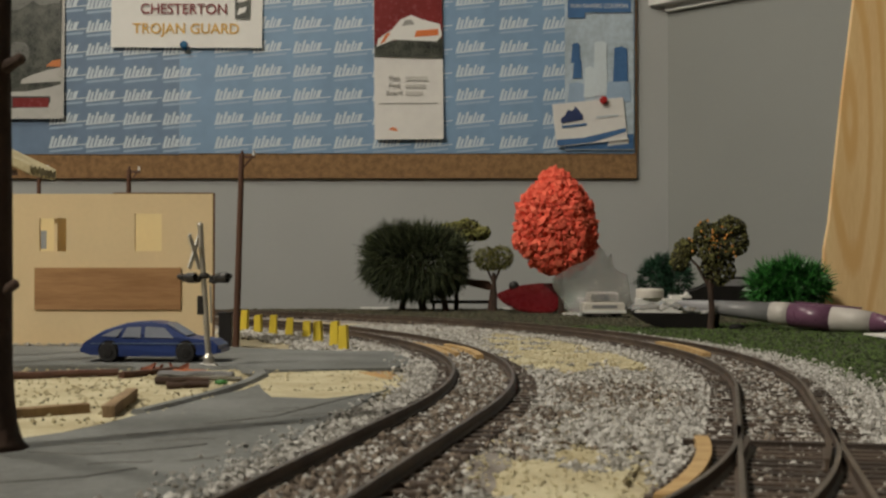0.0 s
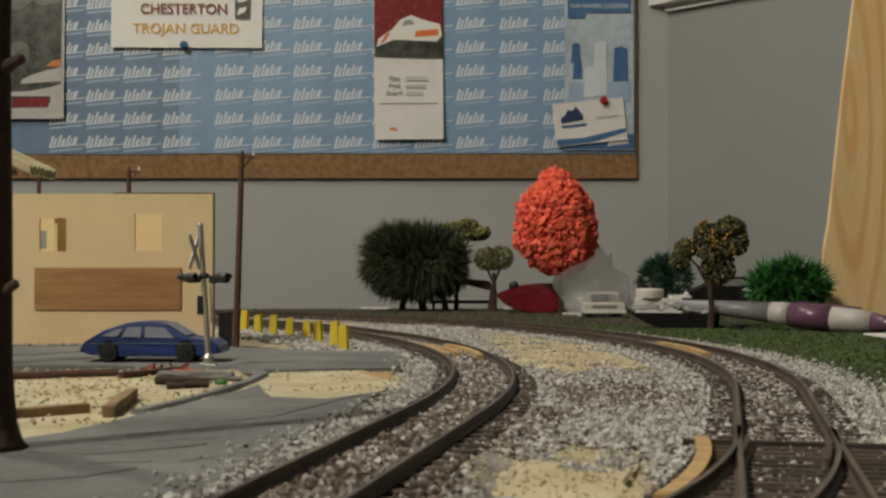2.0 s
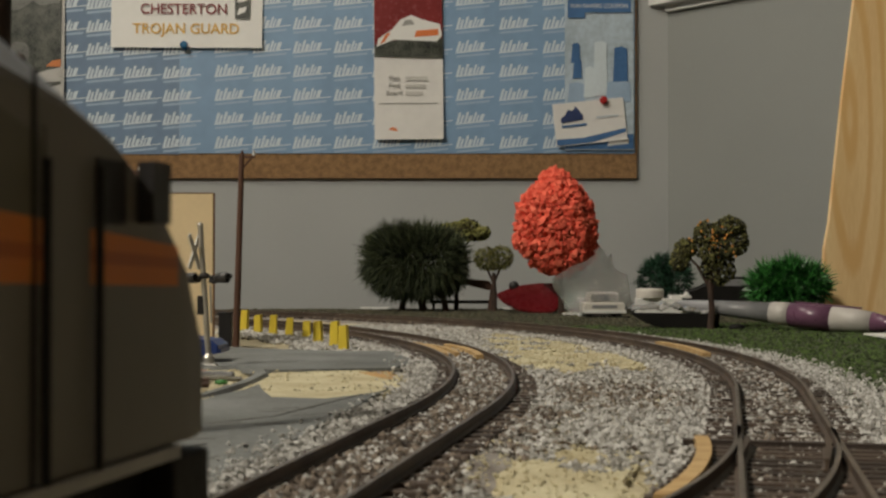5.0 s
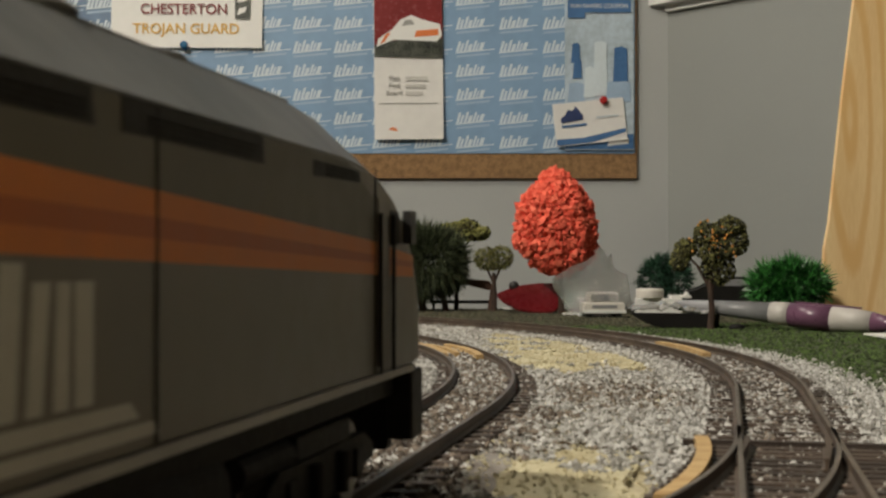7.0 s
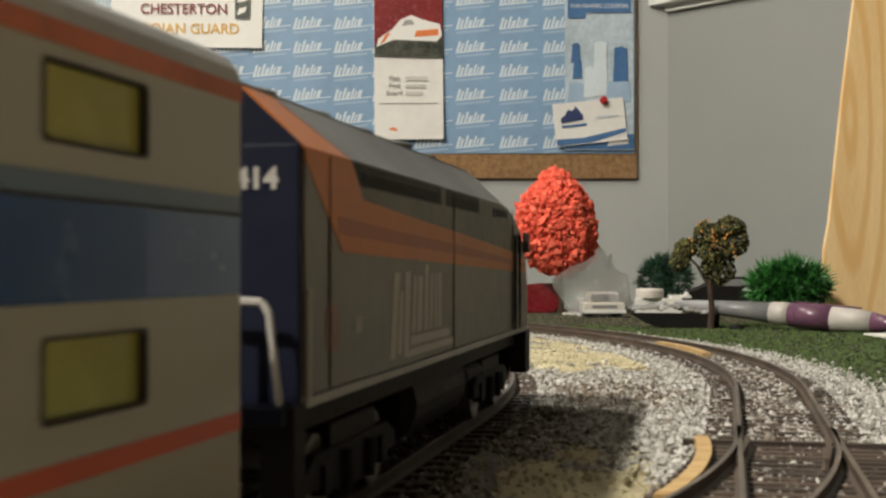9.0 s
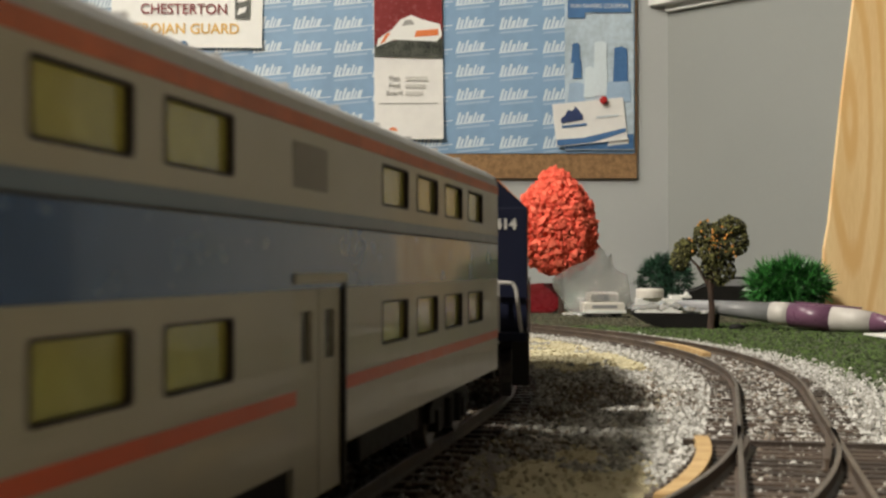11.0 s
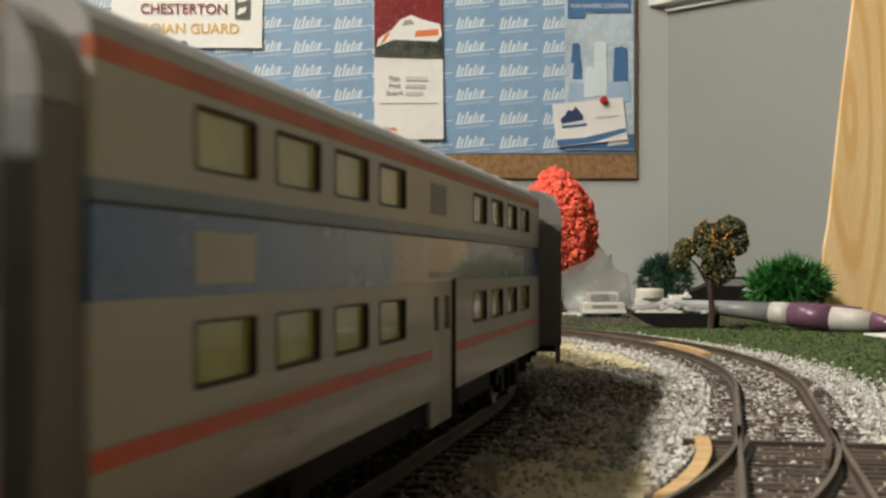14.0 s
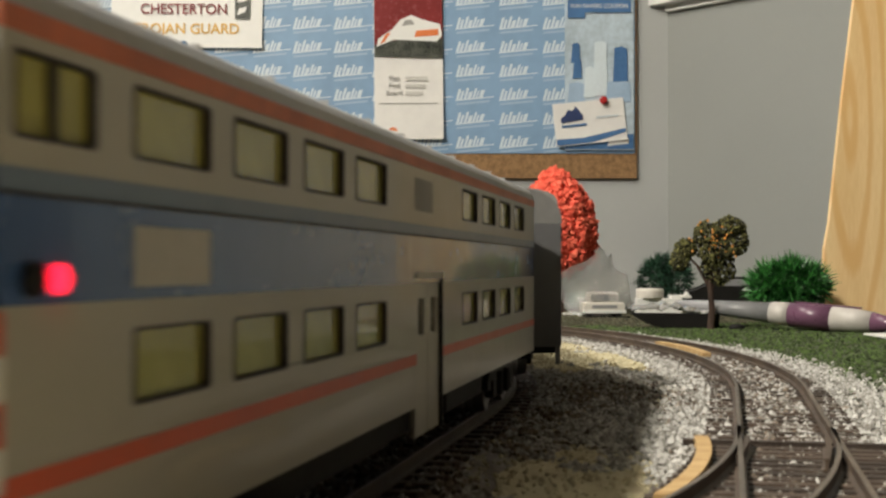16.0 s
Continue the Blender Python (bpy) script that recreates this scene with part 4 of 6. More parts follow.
def blue_car():
    t = thing("toy_car", "blue plastic model hatchback with black wheels", "car", (-96.7, 438, -2.4), turn=-2)
    side = [(-22.5, 3.2), (-22.9, 5.2), (-21.8, 6.8), (-15.5, 10.6), (-8, 13.0), (0, 13.4), (5.2, 12.6), (12.2, 8.3), (20.5, 7.2), (22.8, 5.6), (22.8, 3.0), (20, 2.4), (-20, 2.4)]
    bm = bmesh.new()
    rings = []
    for w, k in ((-8.2, 0.0), (-7.9, 0.5), (7.9, 0.5), (8.2, 0.0)):
        pts = []
        for x, z in side:
            tuck = max(0.0, (z - 7.5) * 0.28)
            y = w * (1 - tuck / 8.2)
            pts.append(bm.verts.new((x * (0.985 if k == 0 else 1), y, z - (0.3 if k == 0 and z > 7 else 0))))
        rings.append(pts)
    n = len(side)
    for a, b in zip(rings, rings[1:]):
        for i in range(n):
            bm.faces.new((a[i], a[(i + 1) % n], b[(i + 1) % n], b[i]))
    bm.faces.new(list(reversed(rings[0])))
    bm.faces.new(rings[-1])
    bmesh.ops.recalc_face_normals(bm, faces=bm.faces)
    part("body", bm, CAR_BLUE, t)
    for s in (-1, 1):
        for outline in ([(-9.4, 8.3), (-3.2, 8.2), (-3.2, 11.7), (-7.8, 11.5)], [(-1.7, 8.2), (8.0, 8.0), (4.6, 11.4), (-1.7, 11.8)], [(-16.4, 8.7), (-10.9, 8.4), (-9.2, 11.2), (-12.0, 10.6)]):
            bm = bmesh.new()
            rings = [[bm.verts.new((x, s * (8.2 - max(0.0, (z - 7.5) * 0.28) + lift), z)) for x, z in outline] for lift in (-0.3, 0.09)]
            for k in range(4):
                bm.faces.new((rings[0][k], rings[0][(k + 1) % 4], rings[1][(k + 1) % 4], rings[1][k]))
            bm.faces.new(rings[0])
            bm.faces.new(rings[1])
            bmesh.ops.recalc_face_normals(bm, faces=bm.faces)
            part("side_window", bm, CAR_GLASS, t)
        part("trim_line", box(-20, 20, s * 8.1, s * 8.25, 6.1, 6.35), COACH_SLATE, t)
        part("sill", box(-12, 9, s * 7.6, s * 8.2, 1.9, 2.8, 0.1), CAR_BLUE, t)
    o = part("windscreen", box(-3.9, 3.9, -6.4, 6.4, -0.15, 0.15, 0.05), CAR_GLASS, t)
    o.matrix_basis = P(8.6, 0, 10.75, 0, 31.5, 0)
    part("bumper", box(22.2, 23.6, -7.8, 7.8, 3.0, 4.4, 0.3), CAR_BLUE, t)
    part("bumper", box(-23.4, -22.2, -7.8, 7.8, 3.2, 4.6, 0.3), CAR_BLUE, t)
    for x in (-13.8, 12.0):
        for s in (-1, 1):
            w = part("wheel", lathe([(1.4, -1.7), (2.9, -1.6), (3.3, -0.8), (3.3, 0.9), (3.0, 1.6), (1.6, 1.7)], 20), TYRE, t)
            w.matrix_basis = P(x, s * 7.4, 3.3, -90 * s, 0, 0)
            part("hub", lathe([(1.6, 1.5), (1.5, 2.0), (0.6, 2.1)], 14), BLACK, w)
        part("wheel_arch", rod((x, -8.22, 3.9), (x, 8.22, 3.7), 3.45, n=24), SOOT, t)


blue_car()


def left_things():
    t = thing("model_tree_trunk", "thick dark brown model tree trunk with knots", "tree", (-78.5, 226, -2.6))
    bm = lathe([(6.6, 0), (5.2, 1.5), (4.3, 5), (3.7, 14), (3.5, 40), (3.4, 70), (3.6, 100)], 18)
    for v in bm.verts:
        d = noise.noise(Vector((v.co.x * 0.4, v.co.y * 0.4, v.co.z * 0.08)))
        v.co.x += 0.5 * d
        v.co.y += 0.5 * d
    part("trunk", bm, BARK, t, smooth=True)
    for z, x, r, l in ((67, 3.6, 1.3, 1.6), (28, 3.6, 1.2, 0.8), (82, 2.6, 1.0, 1.2)):
        part("knot", rod((x - 2, -1, z - 1), (x + l, -1.6, z + 0.8), r * 1.15, r * 0.7, 10), BARK, t)
        part("knot_end", ball((x + l, -1.6, z + 0.8), r * 0.8), BARK, t)
    part("branch", rod((0, 0, 84), (5, 0, 93), 2.2, 1.6, 10), BARK, t)
    a = thing("awning", "cream corrugated awning on dark posts", "awning", (-150, 430, -2.6))
    bm = bmesh.new()
    rows_, cols = 22, 10
    grid = []
    for k in range(rows_ + 1):
        y = -12 + k * 1.3
        wob = 0.7 * math.sin(k * 1.9)
        grid.append([bm.verts.new((-41 + i * 5.8 + 0.5 * wob, y, 64.4 + (10 - i) * 2.8 + wob + 0.25 * noise.noise(Vector((i, k, 0))))) for i in range(cols + 1)])
    for a2, b2 in zip(grid, grid[1:]):
        for i in range(cols):
            bm.faces.new((a2[i], a2[i + 1], b2[i + 1], b2[i]))
    r = bmesh.ops.extrude_face_region(bm, geom=bm.faces[:])
    for v in [g for g in r["geom"] if isinstance(g, bmesh.types.BMVert)]:
        v.co.z -= 2.6
    bmesh.ops.recalc_face_normals(bm, faces=bm.faces)
    part("roof_sheet", bm, SAND, a)
    part("fascia", box(-4, 12, -9.6, -9.0, 61.4, 63.2, 0.1), BARK, a)
    part("post", box(1.5, 6.0, -9, -4, 0, 66, 0.3), BARK, a)
    part("post", box(-36, -31, -9, -4, 0, 84, 0.3), BARK, a)
    logs = [(-71.0, 276, -75.0, 314, 2.0, OLD_WOOD, "weathered split wood block lying on the sand"), (-98, 268, -78, 286, 1.6, OLD_WOOD, "weathered plank end lying on the sand"),
            (-128, 366, -95, 380, 1.3, POLE, "brown twig lying on the sand"), (-92, 372, -80, 392, 1.1, POLE, "brown twig lying on the sand"),
            (-78, 352, -64, 356, 1.2, BARK, "dark twig lying on the sand"), (-82, 376, -60, 372, 1.2, COACH_GREY, "grey twig lying on the sand"),
            (-76, 382, -66, 376, 1.1, LOCO_RUST, "rust red twig lying on the sand"), (-80, 388, -70, 378, 0.9, LOCO_RUST, "rust red twig lying on the sand"),
            (-72, 340, -62, 344, 1.0, BARK, "dark twig lying on the sand"), (-70, 366, -56, 362, 0.9, LOCO_DARK, "grey twig lying on the sand")]
    for x0, y0, x1, y1, r, m, label in logs:
        square = m is OLD_WOOD
        if square:
            ln = math.hypot(x1 - x0, y1 - y0)
            bm = box(-r * 0.7, r * 0.7, -ln / 2, ln / 2, 0, r * 1.35, 0.25)
            bmesh.ops.transform(bm, matrix=Matrix.Translation(((x0 + x1) / 2, (y0 + y1) / 2, -2.75)) @ Matrix.Rotation(-math.atan2(x1 - x0, y1 - y0), 4, "Z"), verts=bm.verts)
        else:
            bm = rod((x0, y0, -2.75 + r * 0.8), (x1, y1, -2.75 + r * 0.8), r, r * 0.8, 8)
        bmesh.ops.subdivide_edges(bm, edges=[e for e in bm.edges if e.calc_length() > 8], cuts=5)
        for v in bm.verts:
            v.co += Vector((noise.noise(v.co * 0.35), noise.noise(v.co * 0.35 + Vector((9, 0, 0))), noise.noise(v.co * 0.35 + Vector((0, 9, 0))))) * r * (0.16 if square else 0.45)
        tagged(part("wood_scrap", bm, m), label, "wood scrap", group="wood scraps")
    for x, y, turn, tilt in ((-89, 394, 20, 38), (-85.5, 392, -40, 30), (-82, 395, 150, 42), (-78.5, 393, 60, 34)):
        bm = bmesh.new()
        bmesh.ops.create_grid(bm, x_segments=6, y_segments=4, size=1)
        for v in bm.verts:
            u, w = v.co.x, v.co.y
            v.co = Vector((u * 2.6, w * 1.2 * (1 - u * u) ** 0.5, 0.9 * u * u + 0.4 * abs(w)))
        r = bmesh.ops.extrude_face_region(bm, geom=bm.faces[:])
        for v in [g for g in r["geom"] if isinstance(g, bmesh.types.BMVert)]:
            v.co.z += 0.25
        bmesh.ops.recalc_face_normals(bm, faces=bm.faces)
        leaf = tagged(part("dry_leaf", bm, DRY_LEAF), "curled rust red dry leaf lying on the sand", "leaf", group="dry leaves")
        leaf.matrix_world = P(x, y, -1.9, tilt * 0.6, -tilt * 0.5, turn)
    g = tagged(part("green_scrap", ball((-60, 352, -2.0), 1.2, scale=(1.6, 1, 0.6)), LEAF_BRIGHT), "small bright green scrap lying on the sand", "scrap")
    for pts in ([(-71, 222, 1.3), (-60, 219, 1.5), (-48, 226, 1.4), (-42, 232, 1.5)], [(-66, 190, 1.2), (-54, 196, 1.4), (-48, 204, 1.3)], [(-48, 262, 0.7), (-36, 274, 0.8), (-20, 322, 0.6)]):
        line = [(x, y, h) for x, y, h in pts]
        bm = sweep(line, [(-0.8, -2.5), (0.8, -2.5), (0.5, -2.12), (-0.5, -2.18)])
        tagged(part("road_ridge", bm, SEAM), "dark raised seam in the road plaster", "road seam", kind="structure")
    for x, y, ln, turn in ((-33, 290, 9, 8), (-37, 284, 7, 3), (-44, 262, 6, 25), (-34, 262, 8, 12), (-56, 246, 8, 30), (-47, 238, 11, 18), (-28, 278, 10, 30), (-62, 232, 9, 5), (-52, 210, 10, 14), (-40, 214, 7, 40)):
        a = radians(turn)
        pts = [(x + (k - 2) * ln / 4 * math.cos(a), y + (k - 2) * ln / 4 * math.sin(a) + 0.6 * math.sin(k * 2.1 + x), math.pi / 2 - a) for k in range(5)]
        bm = sweep(pts, [(-0.9, -2.5), (0.9, -2.5), (0.4, -2.16), (-0.3, -2.2)])
        tagged(part("road_ridge", bm, SEAM), "small dark scratch in the road plaster", "road seam", kind="structure")
    for x0, x1, y in ((-135, -75, 408),):
        tagged(part("kerb", box(x0, x1, y, y + 3, -2.6, -1.5, 0.3), ROAD), "low grey kerb along the road", "kerb", kind="structure")
    rows = [(-100.8, 659, 9.6), (-90.4, 636, 8), (-81.1, 620, 8.6), (-72.4, 610, 7.6), (-62.3, 595, 6.8), (-53.3, 556, 8.4), (-44.3, 531, 9.4), (-38.4, 503, 9.0)]
    for x, y, h in rows:
        p = thing("yellow_post", "short yellow painted wooden post beside the track", "bollard", (x, y, -3.4), turn=random.uniform(-15, 15), group="yellow posts")
        k = 0.62 + 0.02 * random.random()
        o = part("post", prism([(-1.9, 0), (1.9, 0), (1.7, h + 1.1), (-1.5, h + 0.7)], -1.6, 1.6, bevel=0.2, flip="xz"), YELLOW, p)
        o.rotation_euler = (0, radians(random.uniform(-4, 4)), 0)
    b = thing("black_box", "small black lineside box behind the pole", "lineside box", (-88.8, 531, -3.3))
    part("case", box(-2.6, 2.6, -2, 2, 0, 13.2, 0.3), BLACK, b)
    part("lid", box(-2.9, 2.9, -2.3, 2.3, 13.2, 14, 0.2), BLACK, b)
    strips = [((-13, 520), (0.5, 452), 2.6), ((-7, 506), (5, 455), 1.9), ((1.5, 506), (12.5, 443), 2.6), ((86.7, 522), (91.8, 453), 3.0), ((46, 232), (29, 172), 2.5)]
    for (xa, ya), (xb, yb), w in strips:
        a, b2 = Vector((xa, ya)), Vector((xb, yb))
        n = (b2 - a).normalized()
        bow = Vector((-n.y, n.x)) * (-2.4)
        pts = []
        for k in range(9):
            u = k / 8
            p = a.lerp(b2, u) + bow * (4 * u * (1 - u)) * -1
            pts.append((p.x, p.y, math.atan2(n.x, n.y)))
        bm = sweep(pts, [(-w / 2, -3), (w / 2, -3), (w / 2, -0.75), (-w / 2, -0.75)])
        tagged(part("crossing_strip", bm, WOODCHIP), "bare wood strip laid beside the rail", "wood strip", group="crossing strips")


left_things()


# ---------------------------------------------------------------- trees and clutter on the far turf
def cloud(name, centres, radius, count, size, parent, material, spiky=0.0, seed=1, droop=0.0):
    """A crown of many small leaves: each a little folded clump, or a long bristle where spiky."""
    rng = np.random.default_rng(seed)
    vs, fs = [], []
    for c, r in zip(centres, radius):
        for _ in range(count):
            d = rng.normal(0, 1, 3)
            d /= np.linalg.norm(d)
            rr = rng.uniform(0.55, 1.0) ** 0.5
            p = np.array(c) + d * np.array(r) * rr * (1 + 0.10 * noise.noise(Vector(d * 2.3)))
            if spiky:
                out = d + rng.normal(0, 0.35, 3) + np.array((0, 0, -droop))
                out /= np.linalg.norm(out)
                sd = np.cross(out, rng.normal(0, 1, 3))
                sd /= np.linalg.norm(sd) + 1e-9
                th = np.cross(out, sd)
                ln = size * rng.uniform(0.6, 1.5) * spiky
                w = size * 0.16
                i = len(vs)
                vs += [p - sd * w, p + sd * w, p + th * w, p + out * ln]
                fs += [(i, i + 1, i + 3), (i + 1, i + 2, i + 3), (i + 2, i, i + 3), (i, i + 2, i + 1)]
            else:
                i = len(vs)
                s = size * rng.lognormal(0, 0.3)
                q = rng.normal(0, 1, (3, 3))
                q, _r = np.linalg.qr(q)
                for e in ((1, 0, 0), (0, 1, 0), (-1, 0, 0), (0, -1, 0), (0, 0, 0.8), (0, 0, -0.8)):
                    vs.append(p + q @ np.array(e) * s * rng.uniform(0.6, 1.3))
                fs += [(i + a, i + b, i + e) for a, b, e in ((0, 1, 4), (1, 2, 4), (2, 3, 4), (3, 0, 4), (1, 0, 5), (2, 1, 5), (3, 2, 5), (0, 3, 5))]
    me = bpy.data.meshes.new(name)
    me.from_pydata((np.array(vs) * U).tolist(), [], fs)
    me.materials.append(material)
    ob = new(name, me)
    ob.parent = parent
    return ob


def bristle_bush(name, centre, half, count, length, parent, material, seed):
    """A boxy rounded crown of thin bristles: upright on top, outward at the sides, hanging in a fringe below."""
    rng = np.random.default_rng(seed)
    d = rng.normal(0, 1, (count, 3))
    d /= np.linalg.norm(d, axis=1)[:, None]
    box_r = (np.abs(d) ** 3.2).sum(1) ** (-1 / 3.2)
    lump = np.array([1 + 0.13 * noise.noise(Vector(v * 2.6)) + 0.05 * noise.noise(Vector(v * 7)) for v in d])
    p = np.array(centre) + d * np.array(half) * (box_r * lump * rng.uniform(0.45, 1.0, count) ** 0.4)[:, None]
    out = d * (0.9, 0.9, 0.25) + rng.normal(0, 0.24, (count, 3))
    out[:, 2] += np.clip((d[:, 2] - 0.15 + rng.normal(0, 0.25, count)) * 1.6, -1.15, 0.75)
    out[:, 0] -= 0.12
    out /= np.linalg.norm(out, axis=1)[:, None]
    sd = np.cross(out, rng.normal(0, 1, (count, 3)))
    sd /= np.linalg.norm(sd, axis=1)[:, None]
    th = np.cross(out, sd)
    w = 0.55
    tip = p + out * (length * rng.uniform(0.5, 1.35, count))[:, None]
    tip[:, 2] = np.maximum(tip[:, 2], 1.0)
    vs = np.stack([p - sd * w, p + sd * w, p + th * w, tip], 1).reshape(-1, 3)
    f = np.array([(0, 1, 3), (1, 2, 3), (2, 0, 3), (0, 2, 1)])
    fs = (f[None] + 4 * np.arange(count)[:, None, None]).reshape(-1, 3)
    me = bpy.data.meshes.new(name)
    me.from_pydata((vs * U).tolist(), [], fs.tolist())
    me.materials.append(material)
    ob = new(name, me)
    ob.parent = parent
    return ob


def stem(t, pts, r0, r1, material, name="trunk"):
    bm = None
    for k, (a, b) in enumerate(zip(pts, pts[1:])):
        u0, u1 = k / (len(pts) - 1), (k + 1) / (len(pts) - 1)
        bm = rod(a, b, r0 + (r1 - r0) * u0, r0 + (r1 - r0) * u1, 9, bm)
    return part(name, bm, material, t)


def trees():
    z = -3.4
    t = thing("dark_bush", "large dark green bristly model bush", "bush", (-20, 938, z), group="model trees")
    stem(t, [(6, 0, 0), (3, 0, 14), (0, 0, 30)], 3, 2, BARK)
    stem(t, [(-10, 0, 0), (-7, 0, 14), (-8, 0, 30)], 2.4, 1.6, BARK)
    stem(t, [(22, 2, 0), (20, 0, 12), (14, 0, 24)], 2.4, 1.6, BARK)
    bristle_bush("crown", (0, 0, 36), (33, 19, 21), 10500, 10.5, t, LEAF_DARK, 3)
    t = thing("olive_tree", "small olive model tree behind the bush", "tree", (10, 965, z), group="model trees")
    stem(t, [(0, 0, 0), (0, 0, 40), (4, 0, 56)], 1.8, 1, BARK)
    cloud("crown", [(-2, 0, 58), (8, 0, 60), (16, 0, 57)], [(12, 9, 7), (10, 8, 8), (9, 7, 5)], 500, 1.3, t, LEAF_OLIVE, 0, 4)
    t = thing("small_tree", "small olive model tree with a forked trunk", "tree", (36.5, 935, z), group="model trees")
    stem(t, [(0, 0, 0), (0.4, 0, 12), (0, 0, 28)], 2.6, 1.2, BARK)
    stem(t, [(0, 0, 20), (-6, 0, 34)], 1.0, 0.6, BARK, "limb")
    stem(t, [(0, 0, 20), (6, 0, 34)], 1.0, 0.6, BARK, "limb")
    cloud("crown", [(-5, 0, 38), (5, 0, 39), (0, -2, 36)], [(9, 9, 8), (9, 9, 8), (12, 9, 6)], 800, 2.0, t, LEAF_OLIVE, 1.1, 5)
    t = thing("red_tree", "coral red foam model tree with a dense egg-shaped crown", "tree", (80, 880, z), group="model trees")
    stem(t, [(0, 0, 0), (0, 0, 30)], 2.2, 1.8, BARK)
    cloud("crown", [(-4, 0, 56), (-4, 0, 66), (-3, 0, 76), (-4, 0, 87), (0, 0, 44)], [(28, 24, 26), (26, 23, 24), (20, 18, 18), (11, 11, 11), (22, 20, 18)], 1900, 2.15, t, LEAF_RED, 0, 6)
    t = thing("fir_bush", "blue-green bristly model bush", "bush", (160, 940, z), group="model trees")
    stem(t, [(0, 0, 0), (0, 0, 20)], 2, 1.5, BARK)
    cloud("crown", [(-6, 0, 24), (8, 0, 25), (0, 0, 30)], [(12, 10, 13), (11, 10, 12), (12, 10, 10)], 700, 3.2, t, LEAF_FIR, 1.6, 7, 0.1)
    t = thing("fruit_tree", "brown-green model tree with orange fruit", "tree", (139.5, 677, z), group="model trees")
    stem(t, [(0, 0, 0), (0.6, 0, 10), (-0.4, 0, 24), (1, 0, 42)], 2.0, 1.0, BARK)
    for dx, dz in ((-14, 40), (10, 50), (-7, 46), (8, 34)):
        stem(t, [(0, 0, 20), (dx * 0.5, 0, (20 + dz) / 2 + 3), (dx, 0, dz)], 0.9, 0.5, BARK, "limb")
    cloud("crown", [(-13, 0, 42), (-16, 0, 36), (-2, 0, 49), (10, 0, 53), (13, 0, 46), (2, -3, 40), (4, 0, 32)], [(6, 5, 5), (5, 4, 6), (7, 7, 7), (8, 7, 6), (7, 6, 8), (9, 7, 8), (9, 6, 10)], 520, 0.85, t, LEAF_MIXED, 0, 8)
    fruit = None
    for k in range(46):
        m = P(1 + random.gauss(0, 5.5), -7 + random.uniform(-1, 2), 45 + random.gauss(0, 5))
        if fruit is None:
            fruit = part("fruit", ball((0, 0, 0), 0.65, u=6, v=4), FRUIT, t)
            fruit.matrix_basis = m
        else:
            share("fruit", fruit, t, m)
    t = thing("green_bush", "bright green shiny bristly model bush", "bush", (205.5, 770, z), group="model trees")
    stem(t, [(0, 0, 0), (0, 0, 18)], 2.4, 1.6, BARK)
    cloud("crown", [(-10, 0, 21), (8, 0, 22), (0, -2, 24), (0, 0, 17)], [(13, 11, 12), (14, 11, 12), (14, 11, 12), (17, 11, 9)], 950, 4.0, t, LEAF_BRIGHT, 1.6, 9, 0.0)


trees()


